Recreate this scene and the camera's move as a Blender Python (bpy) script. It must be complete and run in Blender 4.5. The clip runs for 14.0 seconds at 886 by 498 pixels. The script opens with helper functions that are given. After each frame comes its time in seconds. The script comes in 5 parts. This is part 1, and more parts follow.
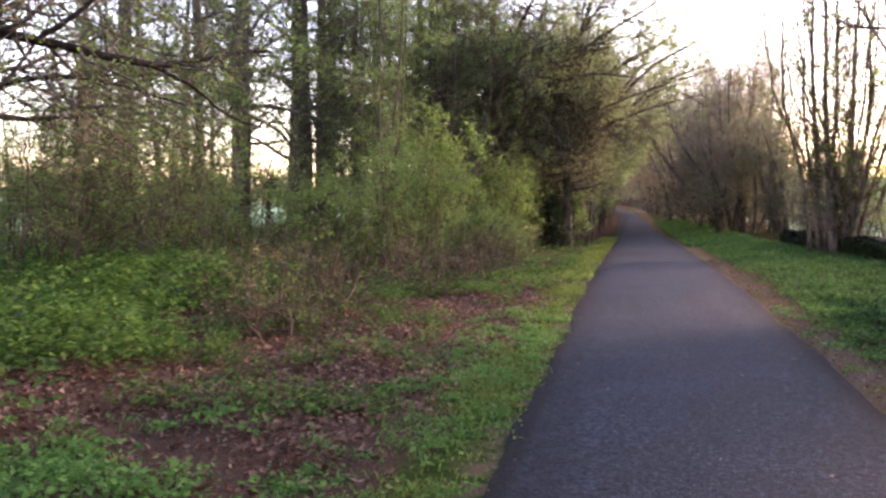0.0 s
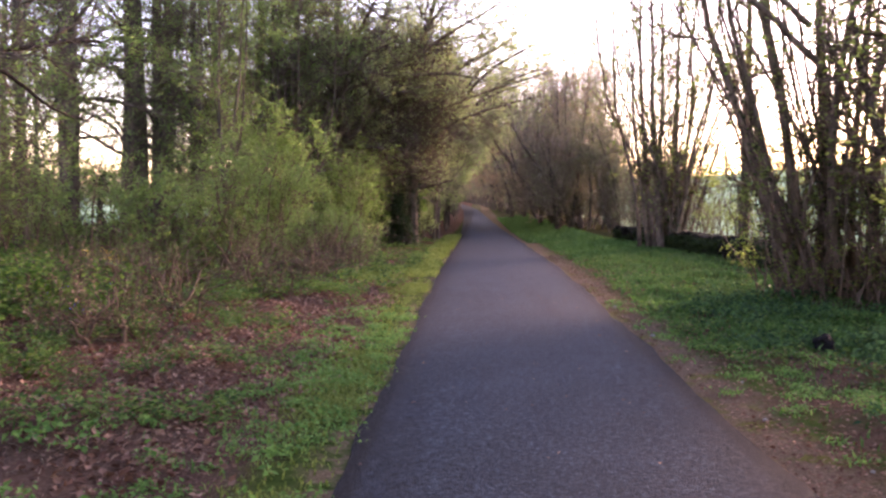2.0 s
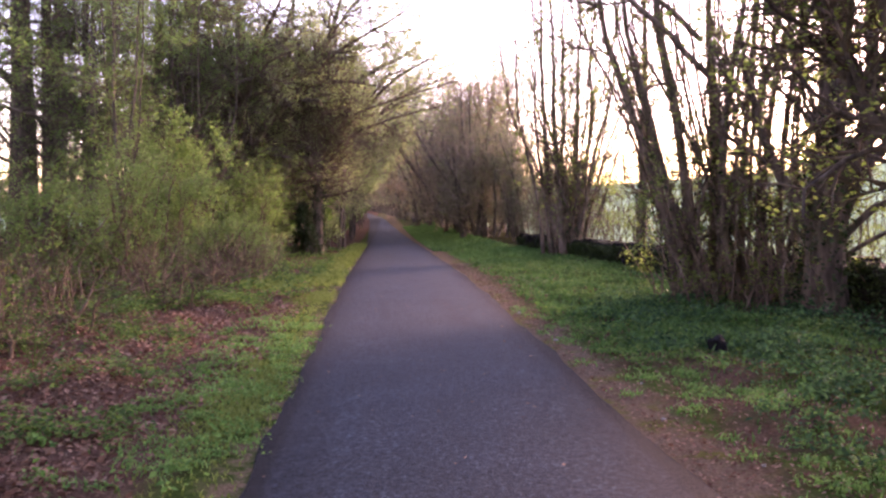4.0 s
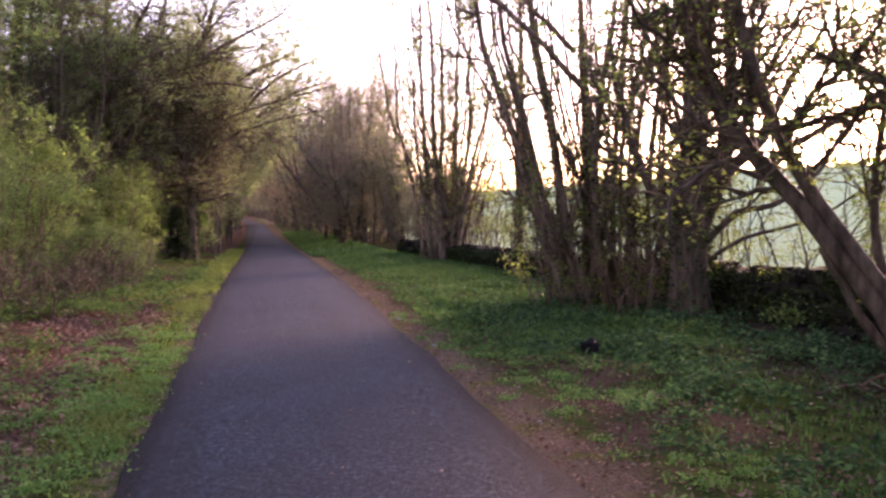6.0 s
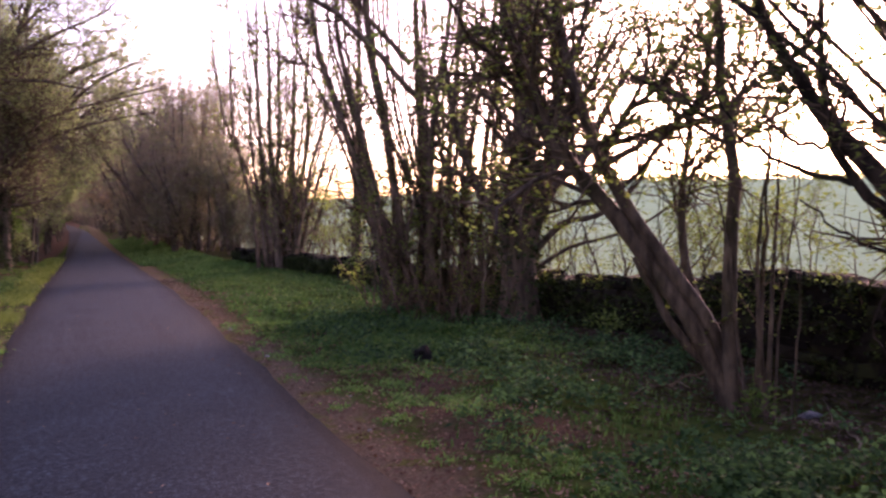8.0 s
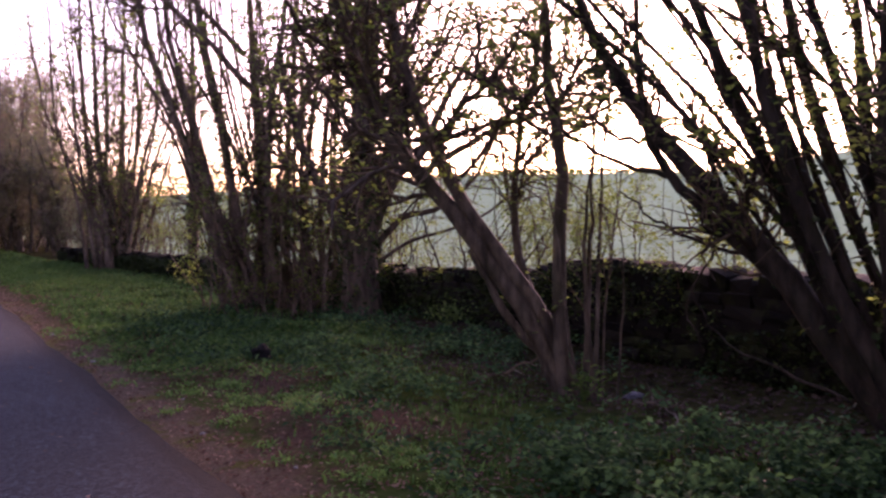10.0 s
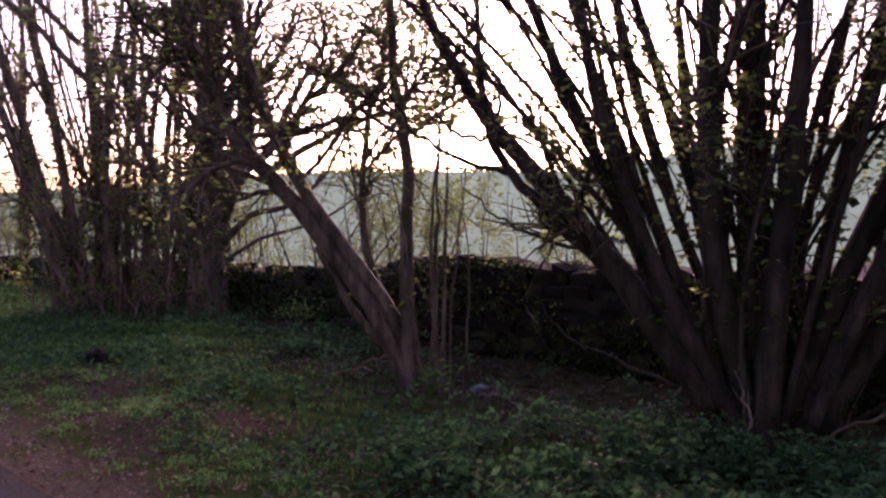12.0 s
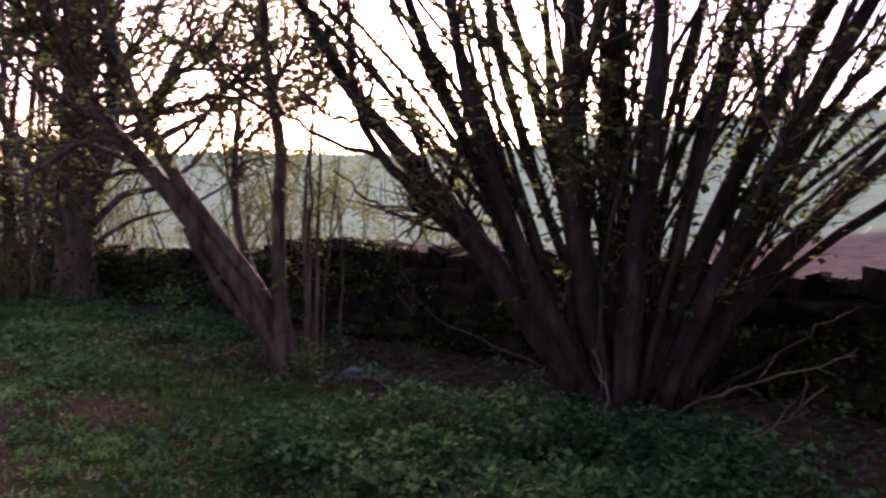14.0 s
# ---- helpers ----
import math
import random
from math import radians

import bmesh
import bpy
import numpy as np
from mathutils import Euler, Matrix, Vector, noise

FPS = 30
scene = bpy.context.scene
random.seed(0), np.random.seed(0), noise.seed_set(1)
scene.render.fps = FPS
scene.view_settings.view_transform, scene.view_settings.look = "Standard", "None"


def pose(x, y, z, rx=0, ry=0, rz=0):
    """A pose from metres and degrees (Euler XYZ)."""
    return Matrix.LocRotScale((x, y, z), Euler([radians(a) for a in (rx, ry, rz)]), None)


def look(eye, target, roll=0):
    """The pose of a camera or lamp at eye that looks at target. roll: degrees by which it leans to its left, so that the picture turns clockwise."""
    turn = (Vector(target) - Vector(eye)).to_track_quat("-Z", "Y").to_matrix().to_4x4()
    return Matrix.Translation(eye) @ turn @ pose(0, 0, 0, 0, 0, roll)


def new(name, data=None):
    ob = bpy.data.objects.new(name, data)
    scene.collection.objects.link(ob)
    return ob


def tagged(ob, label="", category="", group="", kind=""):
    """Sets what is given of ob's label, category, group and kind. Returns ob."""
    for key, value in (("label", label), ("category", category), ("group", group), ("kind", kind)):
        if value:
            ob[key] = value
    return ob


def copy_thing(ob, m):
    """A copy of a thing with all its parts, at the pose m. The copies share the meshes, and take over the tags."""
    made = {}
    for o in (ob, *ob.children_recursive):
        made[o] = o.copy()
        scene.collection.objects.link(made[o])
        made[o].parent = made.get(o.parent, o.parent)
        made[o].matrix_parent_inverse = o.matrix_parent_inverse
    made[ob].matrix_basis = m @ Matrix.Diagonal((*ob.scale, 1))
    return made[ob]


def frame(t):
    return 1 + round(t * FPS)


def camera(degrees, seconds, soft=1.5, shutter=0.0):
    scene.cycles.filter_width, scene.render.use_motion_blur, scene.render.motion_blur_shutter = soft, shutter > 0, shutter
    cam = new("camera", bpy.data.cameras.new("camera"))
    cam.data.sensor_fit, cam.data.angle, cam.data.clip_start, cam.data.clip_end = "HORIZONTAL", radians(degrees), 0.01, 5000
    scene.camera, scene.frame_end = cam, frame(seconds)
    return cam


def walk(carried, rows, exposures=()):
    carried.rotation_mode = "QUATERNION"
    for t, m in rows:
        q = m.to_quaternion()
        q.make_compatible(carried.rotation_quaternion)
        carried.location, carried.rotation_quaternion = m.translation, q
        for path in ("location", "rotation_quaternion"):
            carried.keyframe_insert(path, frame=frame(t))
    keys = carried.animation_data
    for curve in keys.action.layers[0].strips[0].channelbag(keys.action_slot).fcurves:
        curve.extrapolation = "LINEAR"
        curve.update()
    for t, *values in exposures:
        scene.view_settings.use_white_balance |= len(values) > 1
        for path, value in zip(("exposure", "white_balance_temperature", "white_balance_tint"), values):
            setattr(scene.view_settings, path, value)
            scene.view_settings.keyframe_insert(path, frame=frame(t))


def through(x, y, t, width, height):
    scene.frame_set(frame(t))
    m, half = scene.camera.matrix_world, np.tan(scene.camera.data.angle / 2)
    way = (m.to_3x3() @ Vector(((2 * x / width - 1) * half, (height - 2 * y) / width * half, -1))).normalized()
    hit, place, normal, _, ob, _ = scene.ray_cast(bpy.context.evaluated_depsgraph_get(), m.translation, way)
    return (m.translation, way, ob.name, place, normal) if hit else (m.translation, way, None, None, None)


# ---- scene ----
# The camera: a hand-held turn from the wood across the path to the low sun.
cam = camera(54.85, 14.0, soft=2.5, shutter=0.4)
ROWS = [  # seconds, x, y, z, pitch, roll, yaw
    (0, 0.000, 0.000, 1.600, -3.60, -0.00, 12.60),
    (0.5, 0.014, 0.007, 1.632, -3.97, -0.02, 10.22),
    (1, 0.010, 0.020, 1.627, -3.80, 0.44, 7.13),
    (1.5, 0.015, 0.020, 1.635, -3.74, 0.00, 4.54),
    (2, 0.017, 0.034, 1.633, -3.80, -0.10, 2.34),
    (2.5, 0.018, 0.036, 1.601, -3.62, -0.09, 0.07),
    (5, 0.032, 0.067, 1.621, -2.97, -0.13, -7.28),
    (5.5, 0.035, 0.077, 1.612, -2.90, -0.28, -9.76),
    (6, 0.051, 0.090, 1.617, -2.80, -0.27, -11.96),
    (6.5, 0.043, 0.074, 1.622, -2.10, -0.28, -15.22),
    (7, 0.061, 0.046, 1.624, -1.98, -0.57, -16.58),
    (7.5, 0.101, 0.042, 1.618, -2.31, -0.97, -19.23),
    (8, 0.116, 0.052, 1.623, -2.13, -0.79, -22.63),
    (8.5, 0.134, 0.056, 1.614, -2.23, -0.57, -25.32),
    (11, 0.240, 0.011, 1.616, -2.29, 0.07, -38.14),
    (11.5, 0.255, -0.002, 1.608, -2.32, 0.11, -40.62),
    (12, 0.269, -0.018, 1.601, -2.47, -0.11, -42.54),
    (12.5, 0.284, -0.055, 1.609, -2.64, -0.32, -43.85),
    (13, 0.313, -0.116, 1.609, -2.95, -0.53, -44.55),
    (13.5, 0.359, -0.173, 1.598, -3.59, -0.84, -45.99),
    (14, 0.385, -0.135, 1.598, -3.54, -0.70, -49.75),
]
EXPOSURES = [(0.0, 2.92, 7200, 46), (2.5, 3.03, 7200, 58), (5.0, 3.06, 7350, 66), (6.0, 2.8, 7450, 64), (6.6, 2.36, 7350, 66), (7.5, 2.36, 7300, 69), (8.5, 2.16, 7150, 74), (11.0, 2.0, 6900, 78), (14.0, 2.1, 6800, 78)]
walk(cam, [(t, pose(x, y, z, 90 + p, r, w)) for t, x, y, z, p, r, w in ROWS], EXPOSURES)

# ---- light: hazy evening sky, a low sun behind the coppice ----
SUN_AZIMUTH, SUN_HEIGHT = 45.5, 12.0  # degrees to the right of the path, above the level
world = bpy.data.worlds.new("evening_sky")
scene.world = world
world.use_nodes = True
wn, wl = world.node_tree.nodes, world.node_tree.links
sky = wn.new("ShaderNodeTexSky")
sky.sky_type, sky.sun_disc = "NISHITA", False
sky.sun_elevation, sky.sun_rotation = radians(SUN_HEIGHT), radians(SUN_AZIMUTH)
sky.air_density, sky.dust_density, sky.ozone_density = 1.0, 1.1, 1.3
wl.new(sky.outputs[0], wn["Background"].inputs[0])
wn["Background"].inputs[1].default_value = 0.15
sun_data = bpy.data.lights.new("sun", "SUN")
sun_data.energy, sun_data.angle, sun_data.color = 1.3, radians(16.0), (1.0, 0.78, 0.58)
sun = new("sun", sun_data)
sa, sh = radians(SUN_AZIMUTH), radians(SUN_HEIGHT)
SUN_WAY = Vector((math.sin(sa) * math.cos(sh), math.cos(sa) * math.cos(sh), math.sin(sh)))
sun.matrix_world = look(SUN_WAY * 60, (0, 0, 0))


# ---- materials ----
def shader(name):
    m = bpy.data.materials.new(name)
    m.use_nodes = True
    nt = m.node_tree
    return m, nt, nt.nodes["Principled BSDF"]


def node(nt, kind, **values):
    n = nt.nodes.new("ShaderNode" + kind)
    for k, v in values.items():
        if k in n.inputs:
            n.inputs[k].default_value = v
    return n


def noise_node(nt, scale, detail=4.0, rough=0.55, stretch=None, generated=False):
    c = nt.nodes.new("ShaderNodeTexCoord")
    n = node(nt, "TexNoise", Scale=scale, Detail=detail, Roughness=rough)
    src = c.outputs["Object"]
    if not generated:
        g = nt.nodes.new("ShaderNodeNewGeometry")
        src = g.outputs["Position"]
    if stretch:
        mp = nt.nodes.new("ShaderNodeMapping")
        mp.inputs["Scale"].default_value = stretch
        nt.links.new(src, mp.inputs["Vector"])
        src = mp.outputs[0]
    nt.links.new(src, n.inputs["Vector"])
    return n.outputs["Fac"]


def ramp(nt, fac, *stops):
    r = nt.nodes.new("ShaderNodeValToRGB")
    while len(r.color_ramp.elements) < len(stops):
        r.color_ramp.elements.new(0.5)
    for e, (at, col) in zip(r.color_ramp.elements, stops):
        e.position, e.color = at, (*col, 1)
    nt.links.new(fac, r.inputs[0])
    return r.outputs[0]


def mixed(nt, fac, a, b, how="MIX"):
    n = nt.nodes.new("ShaderNodeMix")
    n.data_type, n.blend_type = "RGBA", how
    for sock, v in ((n.inputs[0], fac), (n.inputs[6], a), (n.inputs[7], b)):
        if isinstance(v, (float, int)):
            sock.default_value = v
        elif isinstance(v, tuple):
            sock.default_value = (*v, 1)
        else:
            nt.links.new(v, sock)
    return n.outputs[2]


def calc(nt, op, a, b=0.0, c=0.0, clamp=False):
    n = nt.nodes.new("ShaderNodeMath")
    n.operation, n.use_clamp = op, clamp
    for sock, v in zip(n.inputs, (a, b, c)):
        if isinstance(v, (float, int)):
            sock.default_value = v
        else:
            nt.links.new(v, sock)
    return n.outputs[0]


def step(nt, v, lo, hi):
    """0 below lo, 1 above hi."""
    n = nt.nodes.new("ShaderNodeMapRange")
    n.interpolation_type = "SMOOTHSTEP"
    n.inputs["From Min"].default_value, n.inputs["From Max"].default_value = lo, hi
    nt.links.new(v, n.inputs["Value"])
    return n.outputs[0]


def bump(nt, p, height, strength, distance=0.02):
    b = node(nt, "Bump", Strength=strength, Distance=distance)
    nt.links.new(height, b.inputs["Height"])
    nt.links.new(b.outputs[0], p.inputs["Normal"])


def bark(name, dark, light, moss=(0.06, 0.08, 0.02), moss_amount=0.5, scale=9.0, rough=0.85):
    m, nt, p = shader(name)
    fibre = noise_node(nt, scale, 6, 0.65, (1, 1, 0.22))
    blot = noise_node(nt, 2.3, 3)
    col = ramp(nt, fibre, (0.3, dark), (0.62, light), (0.8, tuple(c * 1.25 for c in light)))
    patches = ramp(nt, noise_node(nt, 5.0, 5, 0.65, (1, 1, 0.5)), (0.36, (0.55, 0.55, 0.55)), (0.64, (1.4, 1.38, 1.34)))
    col = mixed(nt, 1.0, col, patches, "MULTIPLY")
    green = calc(nt, "MULTIPLY", step(nt, blot, 0.5, 0.68), moss_amount)
    nt.links.new(mixed(nt, green, col, moss), p.inputs["Base Color"])
    p.inputs["Roughness"].default_value = rough
    p.inputs["Specular IOR Level"].default_value = 0.12
    bump(nt, p, fibre, 0.7, 0.03)
    return m


def leafy(name, dark, mid, light, through=0.45, rough=0.5):
    """Leaves that let light through; each leaf has its own tint."""
    m, nt, p = shader(name)
    g = nt.nodes.new("ShaderNodeNewGeometry")
    patch = noise_node(nt, 0.9, 2)
    col = ramp(nt, g.outputs["Random Per Island"], (0.0, dark), (0.5, mid), (1.0, light))
    col = mixed(nt, calc(nt, "MULTIPLY", patch, 0.5), col, dark)
    nt.links.new(col, p.inputs["Base Color"])
    p.inputs["Roughness"].default_value = rough
    p.inputs["Specular IOR Level"].default_value = 0.15
    t = nt.nodes.new("ShaderNodeBsdfTranslucent")
    nt.links.new(mixed(nt, 1.0, col, (1.35, 1.4, 1.45), "MULTIPLY"), t.inputs["Color"])
    mix = nt.nodes.new("ShaderNodeMixShader")
    mix.inputs[0].default_value = through
    nt.links.new(p.outputs[0], mix.inputs[1])
    nt.links.new(t.outputs[0], mix.inputs[2])
    nt.links.new(mix.outputs[0], nt.nodes["Material Output"].inputs["Surface"])
    return m


def plain(name, colour, rough=0.7, vary=0.3, scale=30.0, lift=0.3):
    m, nt, p = shader(name)
    n = noise_node(nt, scale, 4)
    nt.links.new(ramp(nt, n, (0.3, tuple(c * (1 - vary) for c in colour)), (0.7, tuple(c * (1 + vary) for c in colour))), p.inputs["Base Color"])
    p.inputs["Roughness"].default_value = rough
    bump(nt, p, n, lift, 0.01)
    return m


# Hazel and thicket bark: tones raised to stand in for the low sun's glare.
HAZEL_BARK = bark("hazel_bark", (0.026, 0.018, 0.013), (0.11, 0.08, 0.06), (0.04, 0.045, 0.016), 0.4)
# Darker copy of the hazel bark, with the shade on backlit stems put in.
SHADE_BARK = bark("shade_bark", (0.009, 0.007, 0.0055), (0.044, 0.033, 0.026), (0.016, 0.019, 0.008), 0.4, 14)
THICKET_BARK = bark("thicket_bark", (0.045, 0.032, 0.023), (0.17, 0.125, 0.092), (0.045, 0.048, 0.017), 0.45, 12)
WOOD_TWIG = bark("wood_twig", (0.06, 0.046, 0.035), (0.135, 0.106, 0.082), moss_amount=0.3)
SMOOTH_BARK = bark("smooth_grey_bark", (0.024, 0.017, 0.013), (0.12, 0.092, 0.07), (0.03, 0.032, 0.012), 0.5, 11, 0.7)
# Avenue twigs, lightened in base colour to suggest haze down the path.
PALE_TWIG = bark("pale_twig", (0.14, 0.11, 0.085), (0.26, 0.21, 0.165), moss_amount=0.2)
OAK_BARK = bark("rough_oak_bark", (0.04, 0.03, 0.023), (0.13, 0.1, 0.078), moss_amount=0.3, scale=7)
TWIG_BARK = bark("twig_bark", (0.06, 0.042, 0.03), (0.13, 0.095, 0.065), moss_amount=0.25)
PALE_WOOD = bark("pale_dead_wood", (0.07, 0.055, 0.042), (0.17, 0.14, 0.11), moss_amount=0.2)
HAZEL_LEAF = leafy("hazel_leaf", (0.075, 0.12, 0.026), (0.14, 0.195, 0.042), (0.21, 0.265, 0.066), 0.75)
SPRING_LEAF = leafy("spring_leaf", (0.08, 0.145, 0.034), (0.135, 0.215, 0.05), (0.21, 0.295, 0.085), 0.55)
BUSH_LEAF = leafy("bush_leaf", (0.07, 0.135, 0.03), (0.122, 0.2, 0.045), (0.19, 0.275, 0.075), 0.45)
# Leaves of distant growth: a paler, greyer tone holds the haze.
HAZED_LEAF = leafy("hazed_leaf", (0.125, 0.13, 0.06), (0.2, 0.205, 0.092), (0.28, 0.285, 0.13), 0.4)
HEDGE_LEAF = leafy("hedge_leaf", (0.09, 0.11, 0.045), (0.15, 0.17, 0.07), (0.21, 0.23, 0.105), 0.4)
# Lighter green for the avenue, its veil of haze mixed into the tone.
AVENUE_LEAF = leafy("avenue_leaf", (0.15, 0.2, 0.07), (0.22, 0.285, 0.1), (0.3, 0.37, 0.15), 0.65)
BUD_LEAF = leafy("bronze_bud", (0.17, 0.115, 0.075), (0.25, 0.18, 0.105), (0.31, 0.25, 0.13), 0.4)
IVY_LEAF = leafy("ivy_leaf", (0.012, 0.022, 0.007), (0.025, 0.045, 0.012), (0.05, 0.075, 0.02), 0.15, 0.6)
HERB_LEAF = leafy("woodland_herb_leaf", (0.022, 0.06, 0.013), (0.062, 0.13, 0.026), (0.16, 0.25, 0.052), 0.4, 0.65)
WEED_LEAF = leafy("low_weed_leaf", (0.045, 0.13, 0.03), (0.1, 0.235, 0.05), (0.185, 0.34, 0.08), 0.4, 0.65)
LUSH_LEAF = leafy("lush_herb_leaf", (0.022, 0.066, 0.012), (0.07, 0.155, 0.027), (0.185, 0.295, 0.055), 0.45, 0.65)
NETTLE_LEAF = leafy("nettle_leaf", (0.01, 0.036, 0.015), (0.032, 0.092, 0.033), (0.09, 0.215, 0.07), 0.45, 0.7)
GRASS_BLADE = leafy("grass_blade", (0.07, 0.108, 0.022), (0.13, 0.19, 0.036), (0.22, 0.265, 0.065), 0.4, 0.7)
VERGE_BLADE = leafy("verge_blade", (0.024, 0.076, 0.018), (0.048, 0.13, 0.03), (0.098, 0.195, 0.047), 0.4, 0.7)
DRY_LEAF = leafy("dry_leaf", (0.07, 0.032, 0.021), (0.165, 0.085, 0.054), (0.36, 0.23, 0.16), 0.1, 0.8)
# Darker copy of the dry leaf: coppice shade put into the litter's colour.
SHADE_LEAF = leafy("shade_leaf", (0.022, 0.012, 0.008), (0.045, 0.026, 0.018), (0.1, 0.06, 0.042), 0.05, 0.7)
STRAW = leafy("straw", (0.14, 0.1, 0.06), (0.24, 0.18, 0.115), (0.36, 0.28, 0.19), 0.15, 0.8)
YELLOW_PETAL = leafy("yellow_petal", (0.5, 0.4, 0.06), (0.6, 0.5, 0.12), (0.7, 0.62, 0.25), 0.4)
BLUE_PETAL = leafy("blue_petal", (0.08, 0.07, 0.3), (0.12, 0.1, 0.4), (0.2, 0.18, 0.5), 0.3)


def asphalt_material():
    m, nt, p = shader("asphalt")
    grit, stones, patch = noise_node(nt, 26, 4, 0.8), noise_node(nt, 95, 2, 0.6), noise_node(nt, 1.1, 5, 0.65)
    tracks = noise_node(nt, 1.0, 3, 0.5, (2.2, 0.12, 1))
    grain = calc(nt, "ADD", calc(nt, "MULTIPLY", grit, 0.6), calc(nt, "MULTIPLY", stones, 0.4))
    col = ramp(nt, grain, (0.36, (0.0021, 0.0044, 0.0068)), (0.5, (0.0086, 0.016, 0.025)), (0.63, (0.047, 0.074, 0.104)))
    col = mixed(nt, step(nt, patch, 0.42, 0.7), col, mixed(nt, 1.0, col, (1.35, 1.3, 1.3), "MULTIPLY"))
    col = mixed(nt, step(nt, tracks, 0.5, 0.75), col, mixed(nt, 1.0, col, (0.72, 0.72, 0.74), "MULTIPLY"))
    g = nt.nodes.new("ShaderNodeNewGeometry")
    s = nt.nodes.new("ShaderNodeSeparateXYZ")
    nt.links.new(g.outputs["Position"], s.inputs[0])
    aside = calc(nt, "ABSOLUTE", calc(nt, "SUBTRACT", s.outputs[0], 0.52))
    aside = calc(nt, "ADD", aside, calc(nt, "MULTIPLY", calc(nt, "SUBTRACT", patch, 0.5), 0.5))
    col = mixed(nt, step(nt, aside, 0.8, 1.2), col, mixed(nt, 1.0, col, (0.55, 0.56, 0.6), "MULTIPLY"))
    rim = calc(nt, "ADD", calc(nt, "ABSOLUTE", calc(nt, "SUBTRACT", s.outputs[0], 0.52)), calc(nt, "MULTIPLY", calc(nt, "SUBTRACT", grit, 0.5), 0.08))
    col = mixed(nt, step(nt, rim, 1.13, 1.22), col, mixed(nt, 1.0, col, (0.28, 0.28, 0.3), "MULTIPLY"))
    nt.links.new(col, p.inputs["Base Color"])
    p.inputs["Roughness"].default_value = 0.72
    p.inputs["Specular IOR Level"].default_value = 0.12
    bump(nt, p, grain, 1.0, 0.03)
    return m


def ground_material():
    """Soil, moss and litter beside the path, turf on the verges, tilled soil and young crop beyond."""
    m, nt, p = shader("ground")
    g = nt.nodes.new("ShaderNodeNewGeometry")
    s = nt.nodes.new("ShaderNodeSeparateXYZ")
    nt.links.new(g.outputs["Position"], s.inputs[0])
    wob, fine, mid = noise_node(nt, 0.8, 4), noise_node(nt, 45, 4, 0.7), noise_node(nt, 5, 5, 0.6)
    x = calc(nt, "ADD", s.outputs[0], calc(nt, "MULTIPLY", calc(nt, "SUBTRACT", wob, 0.5), 1.6))
    litter = ramp(nt, fine, (0.3, (0.042, 0.026, 0.018)), (0.55, (0.105, 0.064, 0.044)), (0.75, (0.19, 0.125, 0.09)))
    turf = ramp(nt, mid, (0.3, (0.019, 0.034, 0.01)), (0.5, (0.038, 0.068, 0.016)), (0.7, (0.075, 0.09, 0.028)))
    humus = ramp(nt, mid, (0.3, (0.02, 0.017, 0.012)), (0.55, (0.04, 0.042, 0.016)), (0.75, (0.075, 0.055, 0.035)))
    dirt = ramp(nt, fine, (0.3, (0.056, 0.038, 0.026)), (0.5, (0.125, 0.088, 0.06)), (0.75, (0.23, 0.172, 0.125)))
    tilled = ramp(nt, noise_node(nt, 3, 6, 0.7), (0.3, (0.1, 0.075, 0.056)), (0.7, (0.18, 0.14, 0.108)))
    # crop is paler than young leaves: distance haze is put into its colour
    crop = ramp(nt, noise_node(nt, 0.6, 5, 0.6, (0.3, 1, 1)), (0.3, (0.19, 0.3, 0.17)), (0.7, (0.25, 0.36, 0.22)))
    col = mixed(nt, step(nt, x, -7.5, -5.5), humus, litter)
    margin = calc(nt, "ADD", s.outputs[0], calc(nt, "MULTIPLY", calc(nt, "SUBTRACT", wob, 0.5), 0.7))
    col = mixed(nt, step(nt, margin, -1.5, -1.1), col, turf)
    edge = calc(nt, "MULTIPLY", step(nt, s.outputs[0], -1.15, -0.8), step(nt, mid, 0.4, 0.6))
    col = mixed(nt, edge, col, dirt)
    mossy = calc(nt, "MULTIPLY", step(nt, noise_node(nt, 2.4, 5, 0.65), 0.5, 0.62), 0.75)
    dirt = mixed(nt, mossy, dirt, ramp(nt, fine, (0.3, (0.04, 0.045, 0.01)), (0.7, (0.14, 0.15, 0.03))))
    bare = calc(nt, "ADD", s.outputs[0], calc(nt, "MULTIPLY", calc(nt, "SUBTRACT", mid, 0.5), 0.7))
    col = mixed(nt, step(nt, s.outputs[0], 0.5, 0.6), col, dirt)
    col = mixed(nt, step(nt, bare, 2.05, 2.45), col, mixed(nt, step(nt, wob, 0.45, 0.6), turf, litter))
    col = mixed(nt, step(nt, x, 3.6, 4.2), col, turf)
    # dark humus by the wall, which also stands for the coppice shade
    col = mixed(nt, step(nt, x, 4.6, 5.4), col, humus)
    col = mixed(nt, step(nt, s.outputs[0], 8.0, 8.6), col, tilled)
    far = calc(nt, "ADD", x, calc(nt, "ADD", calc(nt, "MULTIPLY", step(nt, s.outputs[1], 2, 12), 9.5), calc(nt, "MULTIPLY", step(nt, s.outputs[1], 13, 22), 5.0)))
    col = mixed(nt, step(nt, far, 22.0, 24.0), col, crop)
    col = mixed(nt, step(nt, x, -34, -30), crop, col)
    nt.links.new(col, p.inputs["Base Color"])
    p.inputs["Roughness"].default_value = 0.95
    p.inputs["Specular IOR Level"].default_value = 0.0
    bump(nt, p, fine, 0.8, 0.03)
    return m


